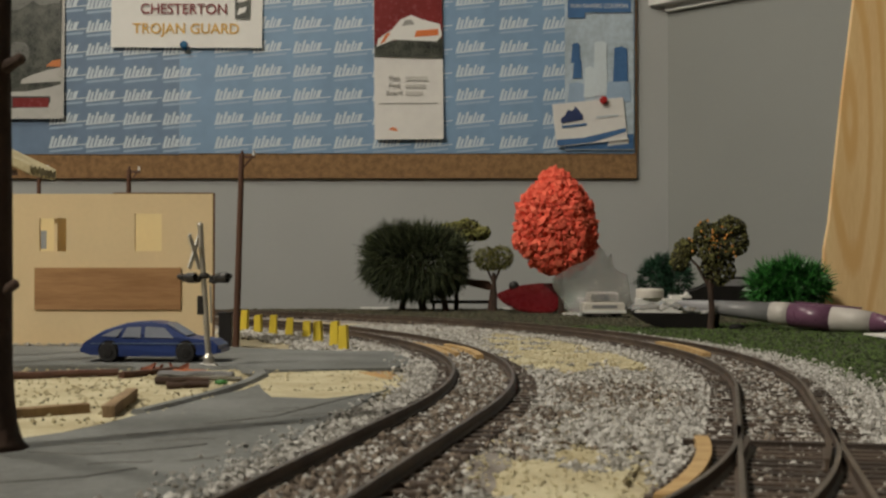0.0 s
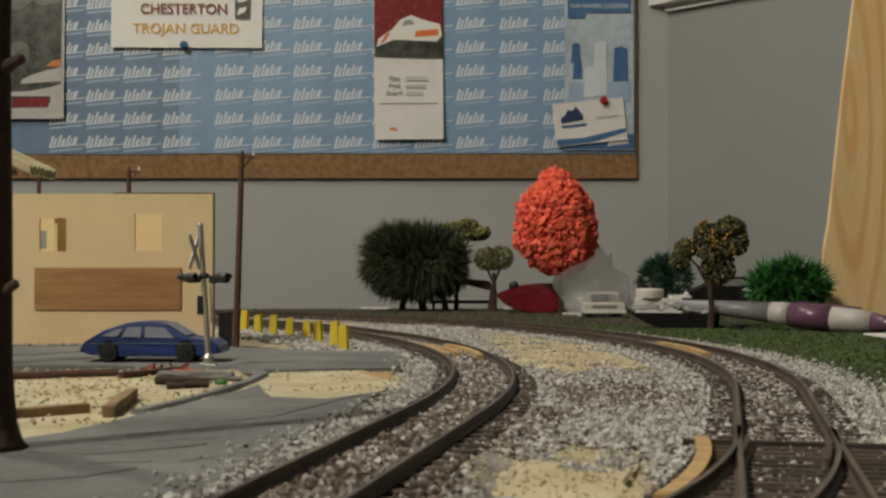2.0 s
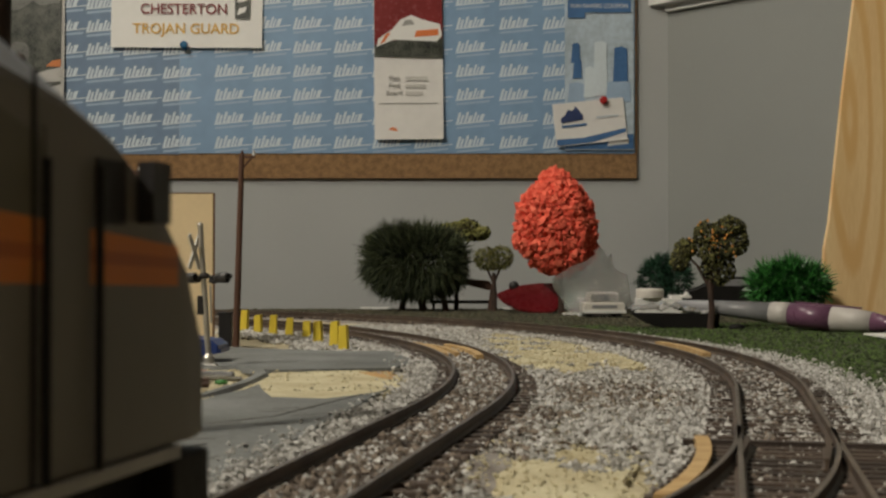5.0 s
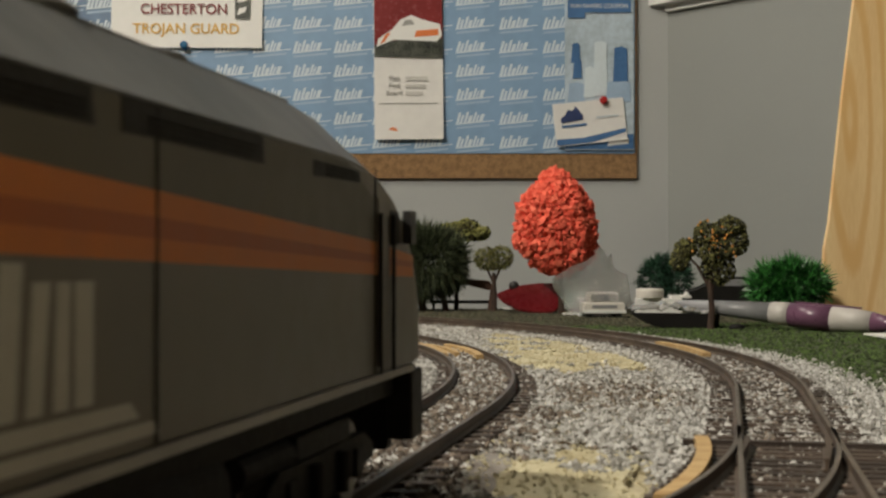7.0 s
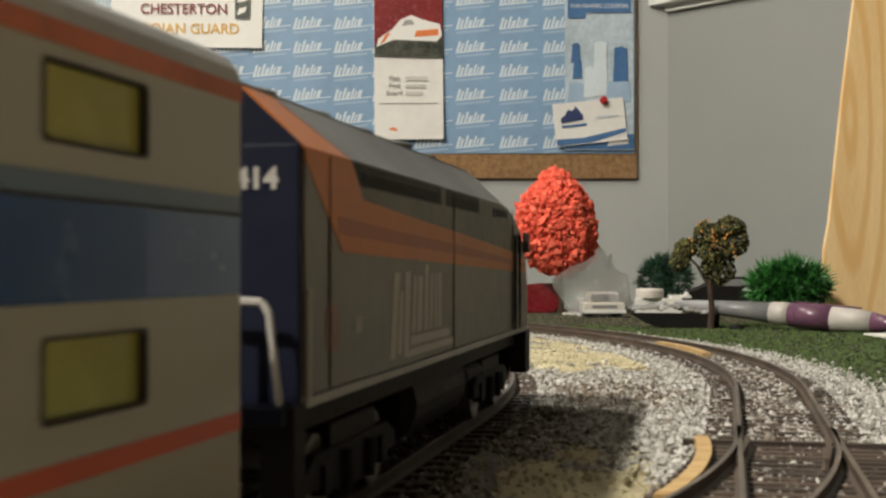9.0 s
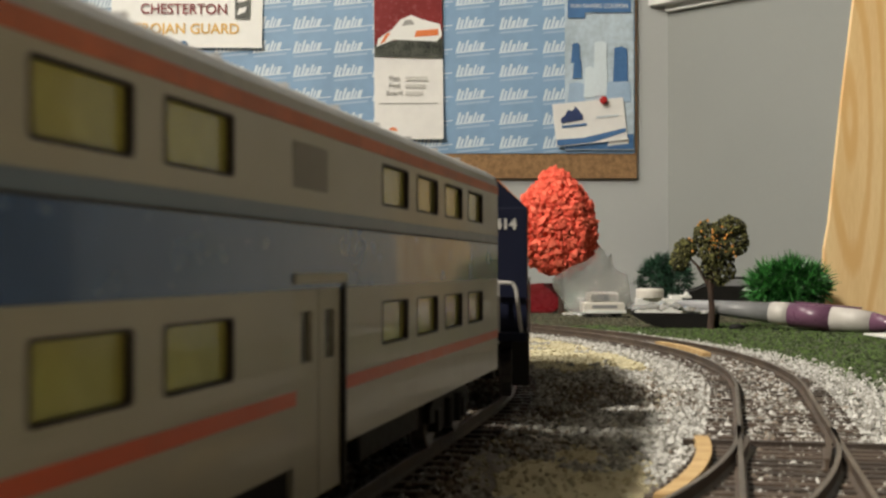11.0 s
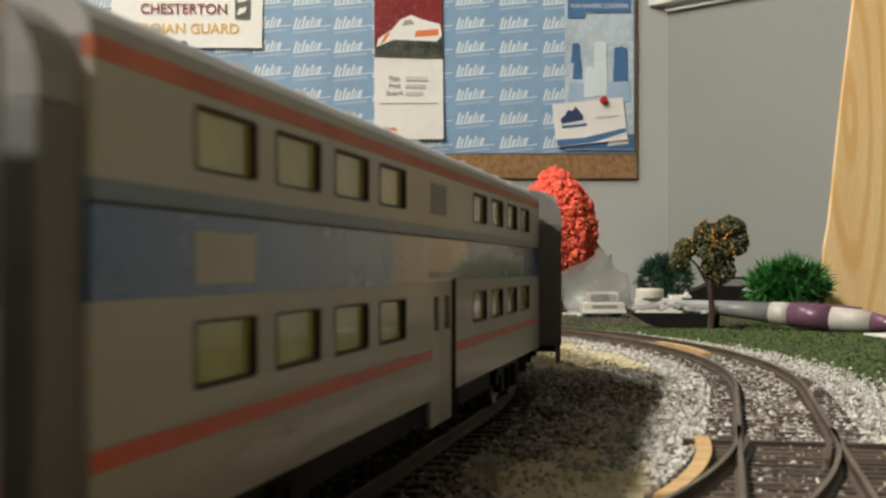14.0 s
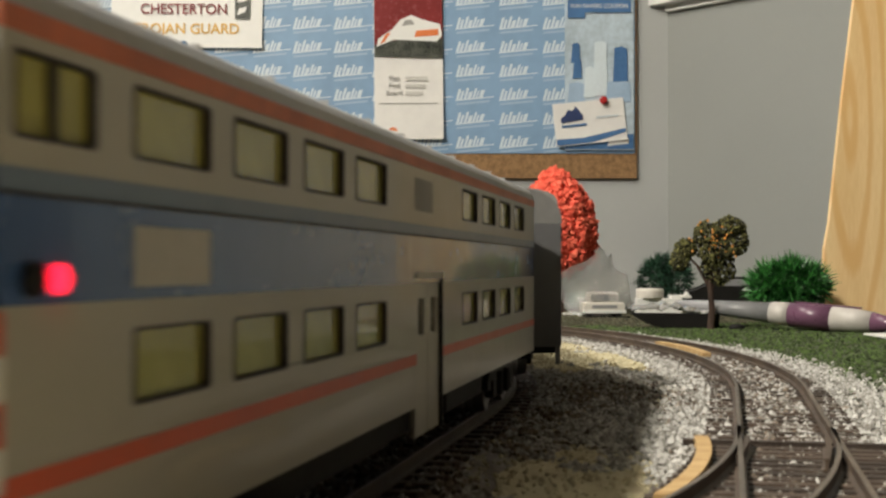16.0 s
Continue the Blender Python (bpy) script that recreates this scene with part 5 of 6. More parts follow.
def clutter():
    z = -3.4
    t = thing("red_plastic_part", "dark red plastic boat-shaped toy part", "toy part", (62, 902, z))
    bm = prism([(-26, 13), (-12, 19), (4, 21), (17, 21), (23, 14), (20, 5), (14, 0), (0, 0), (-10, 2), (-20, 7)], -7, 7, bevel=1.2, flip="xz")
    part("shell", bm, RED_PLASTIC, t)
    o = part("knob", ball((-13, -4, 19), 3.6), BLACK, t, smooth=True)
    t = thing("brown_part", "brown plastic beam leaning on the turf", "toy part", (22, 950, z))
    part("beam", prism([(-9, 20), (12, 15), (15, 17), (12, 22), (-8, 24)], -2, 2, bevel=0.4, flip="xz"), POLE, t)
    part("leg", rod((12, 0, 0), (14, 0, 18), 1.6, 1.0, 8), POLE, t)
    t = thing("black_rod", "thin black rod lying behind the trees", "rod", (10, 966, z))
    part("rod", box(-20, 28, -1, 1, 5, 7.4, 0.3), BLACK, t)
    part("support", box(24, 26, -1, 1, 0, 5, 0.2), BLACK, t)
    part("support", box(-18, -16, -1, 1, 0, 5, 0.2), BLACK, t)
    t = thing("toy_van", "white toy vehicle under clear packing film", "toy vehicle", (101, 826, z), turn=4)
    part("body", box(-13, 13, -9, 9, 3.5, 10, 1.0), PEN_WHITE, t)
    part("cab", box(-9.5, 9.5, -7, 7, 10, 16.5, 1.8), PEN_WHITE, t)
    part("windscreen", box(-8, 8, -7.3, -7.05, 11.2, 15, 0.1), PEN_GREY, t)
    part("bumper", box(-13.6, 13.6, -9.8, -9.1, 3.2, 5.2, 0.2), PAPER_WHITE, t)
    part("grille", box(-8, 8, -9.4, -9.05, 6.4, 8.2, 0.1), PEN_GREY, t)
    for x in (-9.5, 9.5):
        for y in (-6, 6):
            w = part("wheel", lathe([(1, -1.5), (2.7, -1.4), (2.9, 0), (2.7, 1.4), (1, 1.5)], 14), TYRE, t)
            w.matrix_basis = P(x, y, 2.9, 0, 90, 0)
    t = thing("packing_film", "crumpled clear plastic packing film over a toy", "plastic film", (98, 830, z))
    bm = bmesh.new()
    bmesh.ops.create_icosphere(bm, subdivisions=3, radius=1)
    for v in bm.verts:
        d = v.co.normalized()
        k = 1 + 0.20 * noise.noise(d * 2.2) + 0.16 * noise.noise(d * 5) + 0.07 * noise.noise(d * 11)
        up = (d.z + 1) / 2
        wing = 16 * max(0, -d.x) ** 2 * max(0, 1 - abs(up - 0.62) / 0.3)
        v.co = Vector((d.x * (31 - 23 * up) * k + 3 * up - wing, d.y * 13 * k, max(0.3, 41 * up ** 1.15 * k)))
    o = part("film", bm, FILM, t)
    o.visible_shadow = False
    t = thing("foil_tray", "black tray with a crumpled silver foil top", "tray", (121, 684, z))
    part("tray", prism([(-23, 8.2), (-13, 2.5), (-6, 0.4), (23, 0.4), (24, 7.8)], -5, 5, bevel=0.4, flip="xz"), SOOT, t)
    bm = bmesh.new()
    bmesh.ops.create_grid(bm, x_segments=24, y_segments=10, size=1)
    for v in bm.verts:
        x, y = v.co.x * 22, v.co.y * 4.8
        v.co = Vector((x, y, 8.8 + 5 * max(0, 1 - (abs(x + 6) / 20) ** 2) * (1 - (y / 6.5) ** 2) + 2.4 * noise.noise(Vector((x, y, 0)) * 0.3)))
    r = bmesh.ops.extrude_face_region(bm, geom=bm.faces[:])
    for v in [g for g in r["geom"] if isinstance(g, bmesh.types.BMVert)]:
        v.co.z -= 0.5
    bmesh.ops.recalc_face_normals(bm, faces=bm.faces)
    part("foil", bm, FOIL, t)
    t = thing("round_cap", "round ivory plastic cap resting on a small box", "cap", (134, 842, z))
    part("cap", lathe([(8.6, 12), (9, 12.6), (9, 17), (8.2, 18.2), (4, 18.4)], 28), PEN_WHITE, t, smooth=False)
    part("box", box(-9, 20, -6, 6, 0, 12, 0.5), PAPER_WHITE, t)
    part("lid", box(13, 26, -5, 5, 12.1, 14, 0.4), PAPER_WHITE, t)
    t = thing("black_toy_car", "dark toy car with a bright headlamp behind the tree", "car", (178, 850, z))
    part("body", prism([(-22, 10), (-20, 16), (-8, 19), (-2, 25), (18, 26), (26, 20), (28, 8), (-22, 7)], -9, 9, bevel=1.0, flip="xz"), SOOT, t)
    part("headlamp", ball((-20.5, -9, 14.5), 1.7), PAPER_WHITE, t)
    part("window", prism([(0, 20), (4, 24), (16, 24.6), (20, 20)], 9.05, 9.3, flip="xz"), PEN_GREY, t)
    for x in (-12, 16):
        w = part("wheel", lathe([(2, -3), (7, -2.6), (7.4, 0), (7, 2.6), (2, 3)], 18), TYRE, t)
        w.matrix_basis = P(x, -6, 7.4, 90, 0, 0)
        w = part("wheel", lathe([(2, -3), (7, -2.6), (7.4, 0), (7, 2.6), (2, 3)], 18), TYRE, t)
        w.matrix_basis = P(x, 6, 7.4, 90, 0, 0)
    t = thing("pen", "purple and ivory pen lying on the turf", "pen", (181, 655, 4.4))
    t.rotation_euler = (0, radians(4.0), radians(-38))
    for name, prof, m in (("tail", [(1.0, -72), (2.4, -66), (4.0, -42), (5.4, -16.4)], PEN_GREY), ("band", [(5.6, -16.3), (6.0, -11), (6.1, -6.1)], PEN_BAND),
                          ("barrel", [(6.1, -6), (6.3, 4), (6.3, 15.9)], PURPLE), ("band", [(6.3, 16), (6.1, 26), (5.2, 35.9)], PEN_BAND), ("tip", [(5.2, 36), (3.4, 45), (0.5, 54)], PURPLE)):
        part(name, lathe(prof, 24, axis="X"), m, t, smooth=True)
    part("clip", box(-4, 30, -0.9, 0.9, 6.1, 6.9, 0.2), PURPLE, t)
    tagged(part("paper_scrap", box(196, 214, 575, 606, -2.6, -1.8, 0.1), PAPER_WHITE), "torn white paper scrap lying on the turf", "paper scrap")
    for x0, x1, y0, y1 in ((-62, -40, 974, 984), (80, 96, 862, 874), (88, 96, 838, 848), (44, 62, 958, 968)):
        bm = box(x0, x1, y0, y1, -3.0, -1.6, 0.2)
        uneven(bm, 1.2, 0.2)
        tagged(part("paper_scrap", bm, PAPER_WHITE), "torn white paper scrap lying at the layout's edge", "paper scrap")
    tagged(part("dark_stone", ball((151, 668, -2.2), 3.0, scale=(1.4, 1, 0.7)), SOOT), "dark round stone lying in the turf", "stone")


clutter()

# ---------------------------------------------------------------- the train
HALF = 13.0                      # half the width of the bodies


def side_panel(name, material, parent, y0, y1, z0, z1, holes, s, x=HALF, thick=0.7, label=""):
    """A panel of a body side, along y, with openings."""
    bm = wall_with_holes(y0, y1, z0, z1, holes, 0, thick)
    for v in bm.verts:
        v.co = Vector((s * (x - v.co.y), v.co.x, v.co.z))
    bmesh.ops.recalc_face_normals(bm, faces=bm.faces)
    return part(name, bm, material, parent, label)


def side_shape(name, material, parent, outline, s, x=HALF + 0.06, depth=0.12):
    """A flat painted shape on a body side: outline in (y, z)."""
    bm = bmesh.new()
    a = [bm.verts.new((s * (x - depth), y, z)) for y, z in outline]
    b = [bm.verts.new((s * x, y, z)) for y, z in outline]
    bm.faces.new(a)
    bm.faces.new(b)
    for k in range(len(a)):
        bm.faces.new((a[k], a[(k + 1) % len(a)], b[(k + 1) % len(a)], b[k]))
    bmesh.ops.recalc_face_normals(bm, faces=bm.faces)
    return part(name, bm, material, parent)


def wheel_mesh(r):
    return lathe([(0.8, -1.4), (r * 0.55, -1.0), (r * 0.9, -1.3), (r, -1.2), (r, 1.0), (r * 1.12, 1.1), (r * 1.12, 1.5), (1, 1.6)], 20)


def bogie(parent, y, axles, half, wheel_r, z_frame):
    b = part("bogie", box(-10.6, 10.6, -half * 0.5, half * 0.5, z_frame - 1.2, z_frame + 1.5, 0.3), SOOT, parent)
    b.location.y = y * U
    first = None
    for s in (-1, 1):
        bm = prism([(-half, 6.6), (-half * 0.8, 8.4), (half * 0.8, 8.4), (half, 6.6), (half, 4.6), (half * 0.55, 4.2), (half * 0.3, 2.6), (-half * 0.3, 2.6), (-half * 0.55, 4.2), (-half, 4.6)], s * 10.2 - 0.6, s * 10.2 + 0.6, bevel=0.15, flip="yz")
        part("side_frame", bm, SOOT, b)
        for a in axles:
            part("axle_box", box(s * 10.4 - 0.9, s * 10.4 + 0.9, a - 1.7, a + 1.7, wheel_r - 1.8, wheel_r + 1.8, 0.3), SOOT, b)
        for a in (-half * 0.25, half * 0.25):
            part("spring", rod((s * 10.9, a, 2.8), (s * 10.9, a, 7.6), 1.0, n=8), SOOT, b)
    for a in axles:
        for s in (-1, 1):
            m = P(s * 8.3, a, wheel_r, 0, -90 * s, 0)
            if first is None:
                first = part("wheel", wheel_mesh(wheel_r), STEEL_WHEEL, b)
                first.matrix_basis = m
            else:
                share("wheel", first, b, m)
        part("axle", rod((-8, a, wheel_r), (8, a, wheel_r), 0.8, n=8), SOOT, b)
    return b


def rounded(y0, y1, z0, z1, r, n=4):
    pts = []
    for cy, cz, a0 in ((y1 - r, z1 - r, 0), (y0 + r, z1 - r, 90), (y0 + r, z0 + r, 180), (y1 - r, z0 + r, 270)):
        for k in range(n + 1):
            a = radians(a0 + 90 * k / n)
            pts.append((cy + r * math.cos(a), cz + r * math.sin(a)))
    return pts


def window_rim(w, h):
    """A rounded reveal about the origin, in y, z, facing +x; its recess shade is coloured black."""
    bm = bmesh.new()
    out, inn = rounded(-w / 2 - 0.3, w / 2 + 0.3, -h / 2 - 0.16, h / 2 + 0.16, 0.6), rounded(-w / 2 + 0.12, w / 2 - 0.12, -h / 2 + 0.1, h / 2 - 0.1, 0.5)
    rings = [[bm.verts.new((x, y, z)) for y, z in loop] for loop, x in ((out, -0.5), (out, 0.07), (inn, 0.07), (inn, -0.85))]
    n = len(out)
    for a, b in zip(rings, rings[1:]):
        for k in range(n):
            bm.faces.new((a[k], a[(k + 1) % n], b[(k + 1) % n], b[k]))
    bmesh.ops.recalc_face_normals(bm, faces=bm.faces)
    return bm


def roof_arch(h0, h1, half, steps=12):
    pts = []
    for k in range(steps + 1):
        a = math.pi * k / steps
        c, s = math.cos(a), math.sin(a)
        pts.append((half * (abs(c) ** 0.62) * (1 if c >= 0 else -1), h0 + (h1 - h0) * s ** 0.85))
    return pts


L = 120.9                        # half the length of a coach
REAR_WINDOWS = [(18.6 + 20.2 * k, 33.0 + 20.2 * k) for k in range(4)]
FRONT_WINDOWS = [(20.0 + 20.2 * k, 34.2 + 20.2 * k) for k in range(4)]


def coach(cab=False):
    t = thing("gallery_coach", "cream two-storey coach, blue band, lit red marker lamp" if cab else "cream two-storey passenger coach with blue band and red stripe", "passenger coach", group="coaches")
    spans = [(-L + a, -L + b) for a, b in REAR_WINDOWS] + [(L - b, L - a) for a, b in reversed(FRONT_WINDOWS)]
    if cab:
        spans = [(-L + 1.9, -L + 12.3)] + spans
    F = L - 2.0
    R = -L if cab else -L + 0.3
    low_spans = spans[1:] if cab else spans
    rim = pane = None
    for s in (-1, 1):
        side_panel("upper_side", COACH_CREAM, t, R, F, 35.4, 43.48, [(a, b, 37.3, 42.4) for a, b in spans], s)
        side_panel("slate_band", COACH_SLATE, t, R, F, 33.85, 35.38, [], s)
        side_panel("band_line", COACH_RIM, t, R, F, 33.65, 33.9, [], s, x=HALF + 0.12, thick=0.2)
        side_panel("blue_band", COACH_BLUE, t, R, F, 27.0, 33.83, [], s)
        side_panel("lower_side", COACH_CREAM, t, R, F, 9.3, 26.98, [(a, b, 19.5, 24.8) for a, b in low_spans] + [(-9.5, 7.5, 9.3, 26.98)], s)
        for y0, y1 in ((R, -9.6), (7.6, F)):
            side_panel("red_stripe", COACH_RED, t, y0, y1, 15.4, 16.9, [], s, x=HALF + 0.08, thick=0.15)
        side_panel("gutter", COACH_ORANGE, t, R, F, 43.5, 45.0, [], s, x=HALF + 0.1, thick=0.8)
        for y0, y1 in ((-9.4, -1.1), (-0.8, 7.4)):
            d = side_panel("door", COACH_DOOR, t, y0, y1, 4.9, 27.6, [((y0 + y1) / 2 - 1.9, (y0 + y1) / 2 + 1.9, 19.4, 24.7)], s, x=HALF - 0.25)
            side_panel("pane", DOOR_PANE, d, (y0 + y1) / 2 - 1.9, (y0 + y1) / 2 + 1.9, 19.4, 24.7, [], s, x=HALF - 0.7, thick=0.1)
        side_panel("door_header", COACH_DOOR, t, -10.4, 8.4, 27.6, 28.6, [], s, x=HALF + 0.25, thick=0.4)
        side_panel("door_post", SOOT, t, 7.42, 8.6, 4.9, 27.5, [], s, x=HALF + 0.2, thick=0.5)
        side_panel("vent_panel", COACH_VENT, t, -10.5, 1.5, 37.3, 42.0, [], s, x=HALF + 0.05, thick=0.1)
        side_panel("plate", LOCO_MARK, t, -L + 18.4, -L + 33.0, 27.9, 32.3, [], s, x=HALF + 0.06, thick=0.1)
        for spanset, z0, z1 in ((spans, 37.3, 42.4), (low_spans, 19.5, 24.8)):
            for a, b in spanset:
                w, h = b - a, z1 - z0
                m = P(s * HALF, (a + b) / 2, (z0 + z1) / 2, 0, 0, 0 if s > 0 else 180)
                r = part("window", window_rim(w, h), COACH_RIM, t)
                r.matrix_basis = m
                part("pane", box(-0.75, -0.6, -w / 2 - 0.3, w / 2 + 0.3, -h / 2 - 0.3, h / 2 + 0.3), COACH_PANE, r)
        if cab:
            side_panel("window_divider", COACH_RIM, t, -L + 6.7, -L + 7.5, 37.3, 42.4, [], s, x=HALF - 0.1, thick=0.4)
            lamp = part("marker_lamp", lathe([(1.1, -0.4), (1.1, 0.6), (0.9, 0.9)], 16), SOOT, t)
            lamp.matrix_basis = P(s * HALF, -L + 3.6, 28.6, 0, 90 * s, 0)
            lamp2 = part("marker_lamp", lathe([(0.95, -0.4), (0.95, 0.5), (0.5, 0.8)], 16), LAMP_RED, t, "lit red marker lamp")
            lamp2.matrix_basis = P(s * HALF, -L + 7.0, 28.6, 0, 90 * s, 0)
            for k in range(6):
                z = 10.6 + k * 2.7
                o = part("warning_stripe", box(s * HALF - 0.6, s * HALF + 0.12, -L - 0.5, -L + 0.5, z, z + 2.68), COACH_RED if k % 2 else PAPER_WHITE, t)
    roof = roof_arch(44.9, 49.2, HALF)
    bm = prism([(x, z) for x, z in roof], R, F, flip=None)
    for v in bm.verts:
        v.co = Vector((v.co.x, v.co.z, v.co.y))
    bmesh.ops.recalc_face_normals(bm, faces=bm.faces)
    part("roof", bm, COACH_ROOF, t)
    for y in np.arange(-100, 101, 20):
        part("roof_rib", box(-9, 9, y - 0.25, y + 0.25, 48.2, 49.32, 0.1), COACH_ROOF, t)
    for y in (-26, 26):
        part("roof_vent", box(-4, 4, y - 6, y + 6, 48.9, 50.0, 0.4), COACH_ROOF, t)
    for y, sgn in ((R, -1), (F, 1)):
        part("end_wall", box(-HALF + 0.75, HALF - 0.75, y - sgn * 1.2, y - sgn * 0.02, 9.6, 44.8, 0.2), COACH_GREY, t)
        deep = 1.4 if cab or sgn > 0 else 6.2
        top = 43.0 if deep < 2 else 40.0
        part("diaphragm", box(-12.5, 12.5, y, y + sgn * deep, 9.4, top, 0.3), COACH_GREY, t)
        if deep > 2:
            arch = [(12.5 * math.copysign(abs(math.cos(a)) ** 0.75, math.cos(a)), 40.6 + 8.0 * math.sin(a) ** 0.9) for a in np.linspace(0, math.pi, 25)]
            bm = prism([(12.5, top + 0.02)] + arch + [(-12.5, top + 0.02)], min(y, y + sgn * deep), max(y, y + sgn * deep))
            for v in bm.verts:
                v.co = Vector((v.co.x, v.co.z, v.co.y))
            bmesh.ops.recalc_face_normals(bm, faces=bm.faces)
            part("hood", bm, COACH_HOOD, t)
            for x in (-11.9, 11.9):
                part("end_step", box(x - 0.5, x + 0.5, y + sgn * 3.6, y + sgn * 4.8, 5.0, 9.6, 0.1), COACH_GREY, t)
        for x in (-10.6, 10.6):
            part("handrail", rod((x, y + sgn * 0.7, 12), (x, y + sgn * 0.7, 24), 0.3, n=6), SILVER, t)
        part("coupler", box(-1.2, 1.2, y, y + sgn * 3.2, 6.6, 8.4, 0.3), SOOT, t)
        part("step", box(-HALF + 0.4, HALF - 0.4, y - sgn * 3, y - sgn * 0.4, 7.4, 9.2, 0.2), SOOT, t)
    part("floor_pan", box(-HALF + 0.8, HALF - 0.8, R + 1.3, F - 1.3, 9.6, 11.4), SOOT, t)
    part("interior_floor", box(-HALF + 2.2, HALF - 2.2, R + 1.3, F - 1.3, 29, 33), SOOT, t)
    for y, w in ((-48, 62), (40, 34)):
        part("equipment_box", box(-10.8, 10.8, y - w / 2, y + w / 2, 4.8, 9.6, 0.4), SOOT, t)
    # added block that stops lit ballast from showing through under the coach
    part("underfloor_light_stop", box(-6, 6, -60, 60, 2.6, 11), SOOT, t)
    part("equipment_pipe", rod((10.2, -60, 8.6), (10.2, 60, 8.6), 0.5, n=6), SOOT, t)
    for y in (-82, 82):
        bogie(t, y, (-11, 11), 17, 4.6, 8.2)
    return t


def locomotive():
    t = thing("diesel_locomotive", "grey diesel locomotive with orange stripe and navy end", "locomotive")
    back, front = -76.0, 96.0
    sec = [(-HALF, 15.8), (-HALF, 41.6), (-6.2, 48.2), (-4.0, 48.9), (4.0, 48.9), (6.2, 48.2), (HALF, 41.6), (HALF, 15.8)]
    stations = [(back, 1, 1), (56, 1, 1), (65, 1, 0.98), (73, 1, 0.93), (80, 1, 0.85), (87, 0.995, 0.71), (92.5, 0.985, 0.52), (96, 0.97, 0.28)]
    bm = bmesh.new()
    rings = []
    for y, wx, hz in stations:
        ring = []
        for x, z in sec:
            zz = 15.8 + (z - 15.8) * hz
            ring.append(bm.verts.new((x * wx, y, zz)))
        rings.append(ring)
    k = len(sec)
    for a, b in zip(rings, rings[1:]):
        for i in range(k):
            bm.faces.new((a[i], a[(i + 1) % k], b[(i + 1) % k], b[i]))
    bm.faces.new(rings[0])
    bm.faces.new(list(reversed(rings[-1])))
    bmesh.ops.recalc_face_normals(bm, faces=bm.faces)
    bmesh.ops.bevel(bm, geom=[e for e in bm.edges if e.calc_face_angle(0) > 0.3], offset=0.35, segments=2, affect="EDGES")
    part("body", bm, LOCO_GREY, t)
    bm = prism([(-6.0, 47.9), (6.0, 47.9), (6.0, 48.6), (3.9, 49.3), (-3.9, 49.3), (-6.0, 48.6)], back, 56)
    for v in bm.verts:
        v.co = Vector((v.co.x, v.co.z, v.co.y))
    bmesh.ops.recalc_face_normals(bm, faces=bm.faces)
    part("roof_cover", bm, LOCO_ROOF, t)
    for y, w in ((-62, 5), (-40, 5), (-18, 5), (4, 6), (28, 5)):
        f = part("roof_fan", lathe([(w, 0), (w, 0.4), (w - 0.8, 0.7), (1.2, 0.7)], 20), LOCO_ROOF, t)
        f.location = Vector((0, y, 49.0)) * U
    slope = Vector((HALF - 8.6, 0, 37.4 - 44.2)).normalized()
    for s in (-1, 1):
        def u(v):
            return back + v
        side_shape("olive_panel", LOCO_DARK, t, [(u(14), 41.5), (u(20), 33), (u(80), 31), (u(150), 30), (u(150), 36), (u(133), 41.3)], s, HALF + 0.05)
        side_shape("orange_stripe", LOCO_ORANGE, t, [(u(0), 41.5), (u(0.1), 40.5), (u(14), 31.0), (u(45), 30.4), (u(82), 29.7), (u(142), 28.4), (u(166), 27.9), (u(166), 30.9), (u(142), 32.6), (u(82), 35.0), (u(45), 36.4), (u(23), 37.3), (u(18), 41.5), (u(14), 41.5)], s, HALF + 0.10)
        side_shape("stripe_core", LOCO_RUST, t, [(u(12), 33.0), (u(45), 32.2), (u(82), 31.4), (u(142), 29.9), (u(166), 29.2), (u(166), 30.0), (u(142), 30.9), (u(82), 33.0), (u(45), 33.9), (u(12), 35.0)], s, HALF + 0.13)
        # sloping roof side: orange sweep and dark louvres
        def on_slope(name, material, pts, lift, parent=t):
            bm2 = bmesh.new()
            vs = []
            for y, z in pts:
                x = HALF - (z - 41.6) * (HALF - 6.2) / (48.2 - 41.6)
                vs.append((s * (x + lift * 0.59), y, z + lift * 0.81))
            a = [bm2.verts.new(v) for v in vs]
            b = [bm2.verts.new((v[0] - s * 0.3, v[1], v[2] - 0.15)) for v in vs]
            bm2.faces.new(a)
            bm2.faces.new(b)
            for i in range(len(a)):
                bm2.faces.new((a[i], a[(i + 1) % len(a)], b[(i + 1) % len(a)], b[i]))
            bmesh.ops.recalc_face_normals(bm2, faces=bm2.faces)
            return part(name, bm2, material, parent)
        on_slope("orange_sweep", LOCO_ORANGE, [(u(0), 41.6), (u(18), 41.6), (u(9), 48.0), (u(0), 48.0)], 0.10)
        on_slope("roof_side", LOCO_ROOF, [(u(18.3), 41.7), (u(130), 41.7), (u(130), 48.1), (u(9.3), 48.1)], 0.10)
        for a, b in ((18, 69.8), (74, 104), (119.5, 138)):
            g = side_shape("louvre", GRILLE, t, [(u(a + (4 if a < 20 else 0)), 38.9), (u(b), 38.9 + (b > 130) * 0.5), (u(b - 0.5), 41.5 - (b > 130) * 0.9), (u(a), 41.5 - (b > 130) * 0.9)], s, HALF + 0.12)
            for i in range(3):
                z = 39.3 + i * 0.5
                side_shape("slat", SOOT, g, [(u(a + 4.5), z), (u(b - 1.5), z), (u(b - 1.5), z + 0.15), (u(a + 4.5), z + 0.15)], s, HALF + 0.3, 0.2)
        side_panel("sill", COACH_ROOF, t, back, u(166), 14.9, 15.85, [], s, x=HALF + 0.35, thick=1.2)
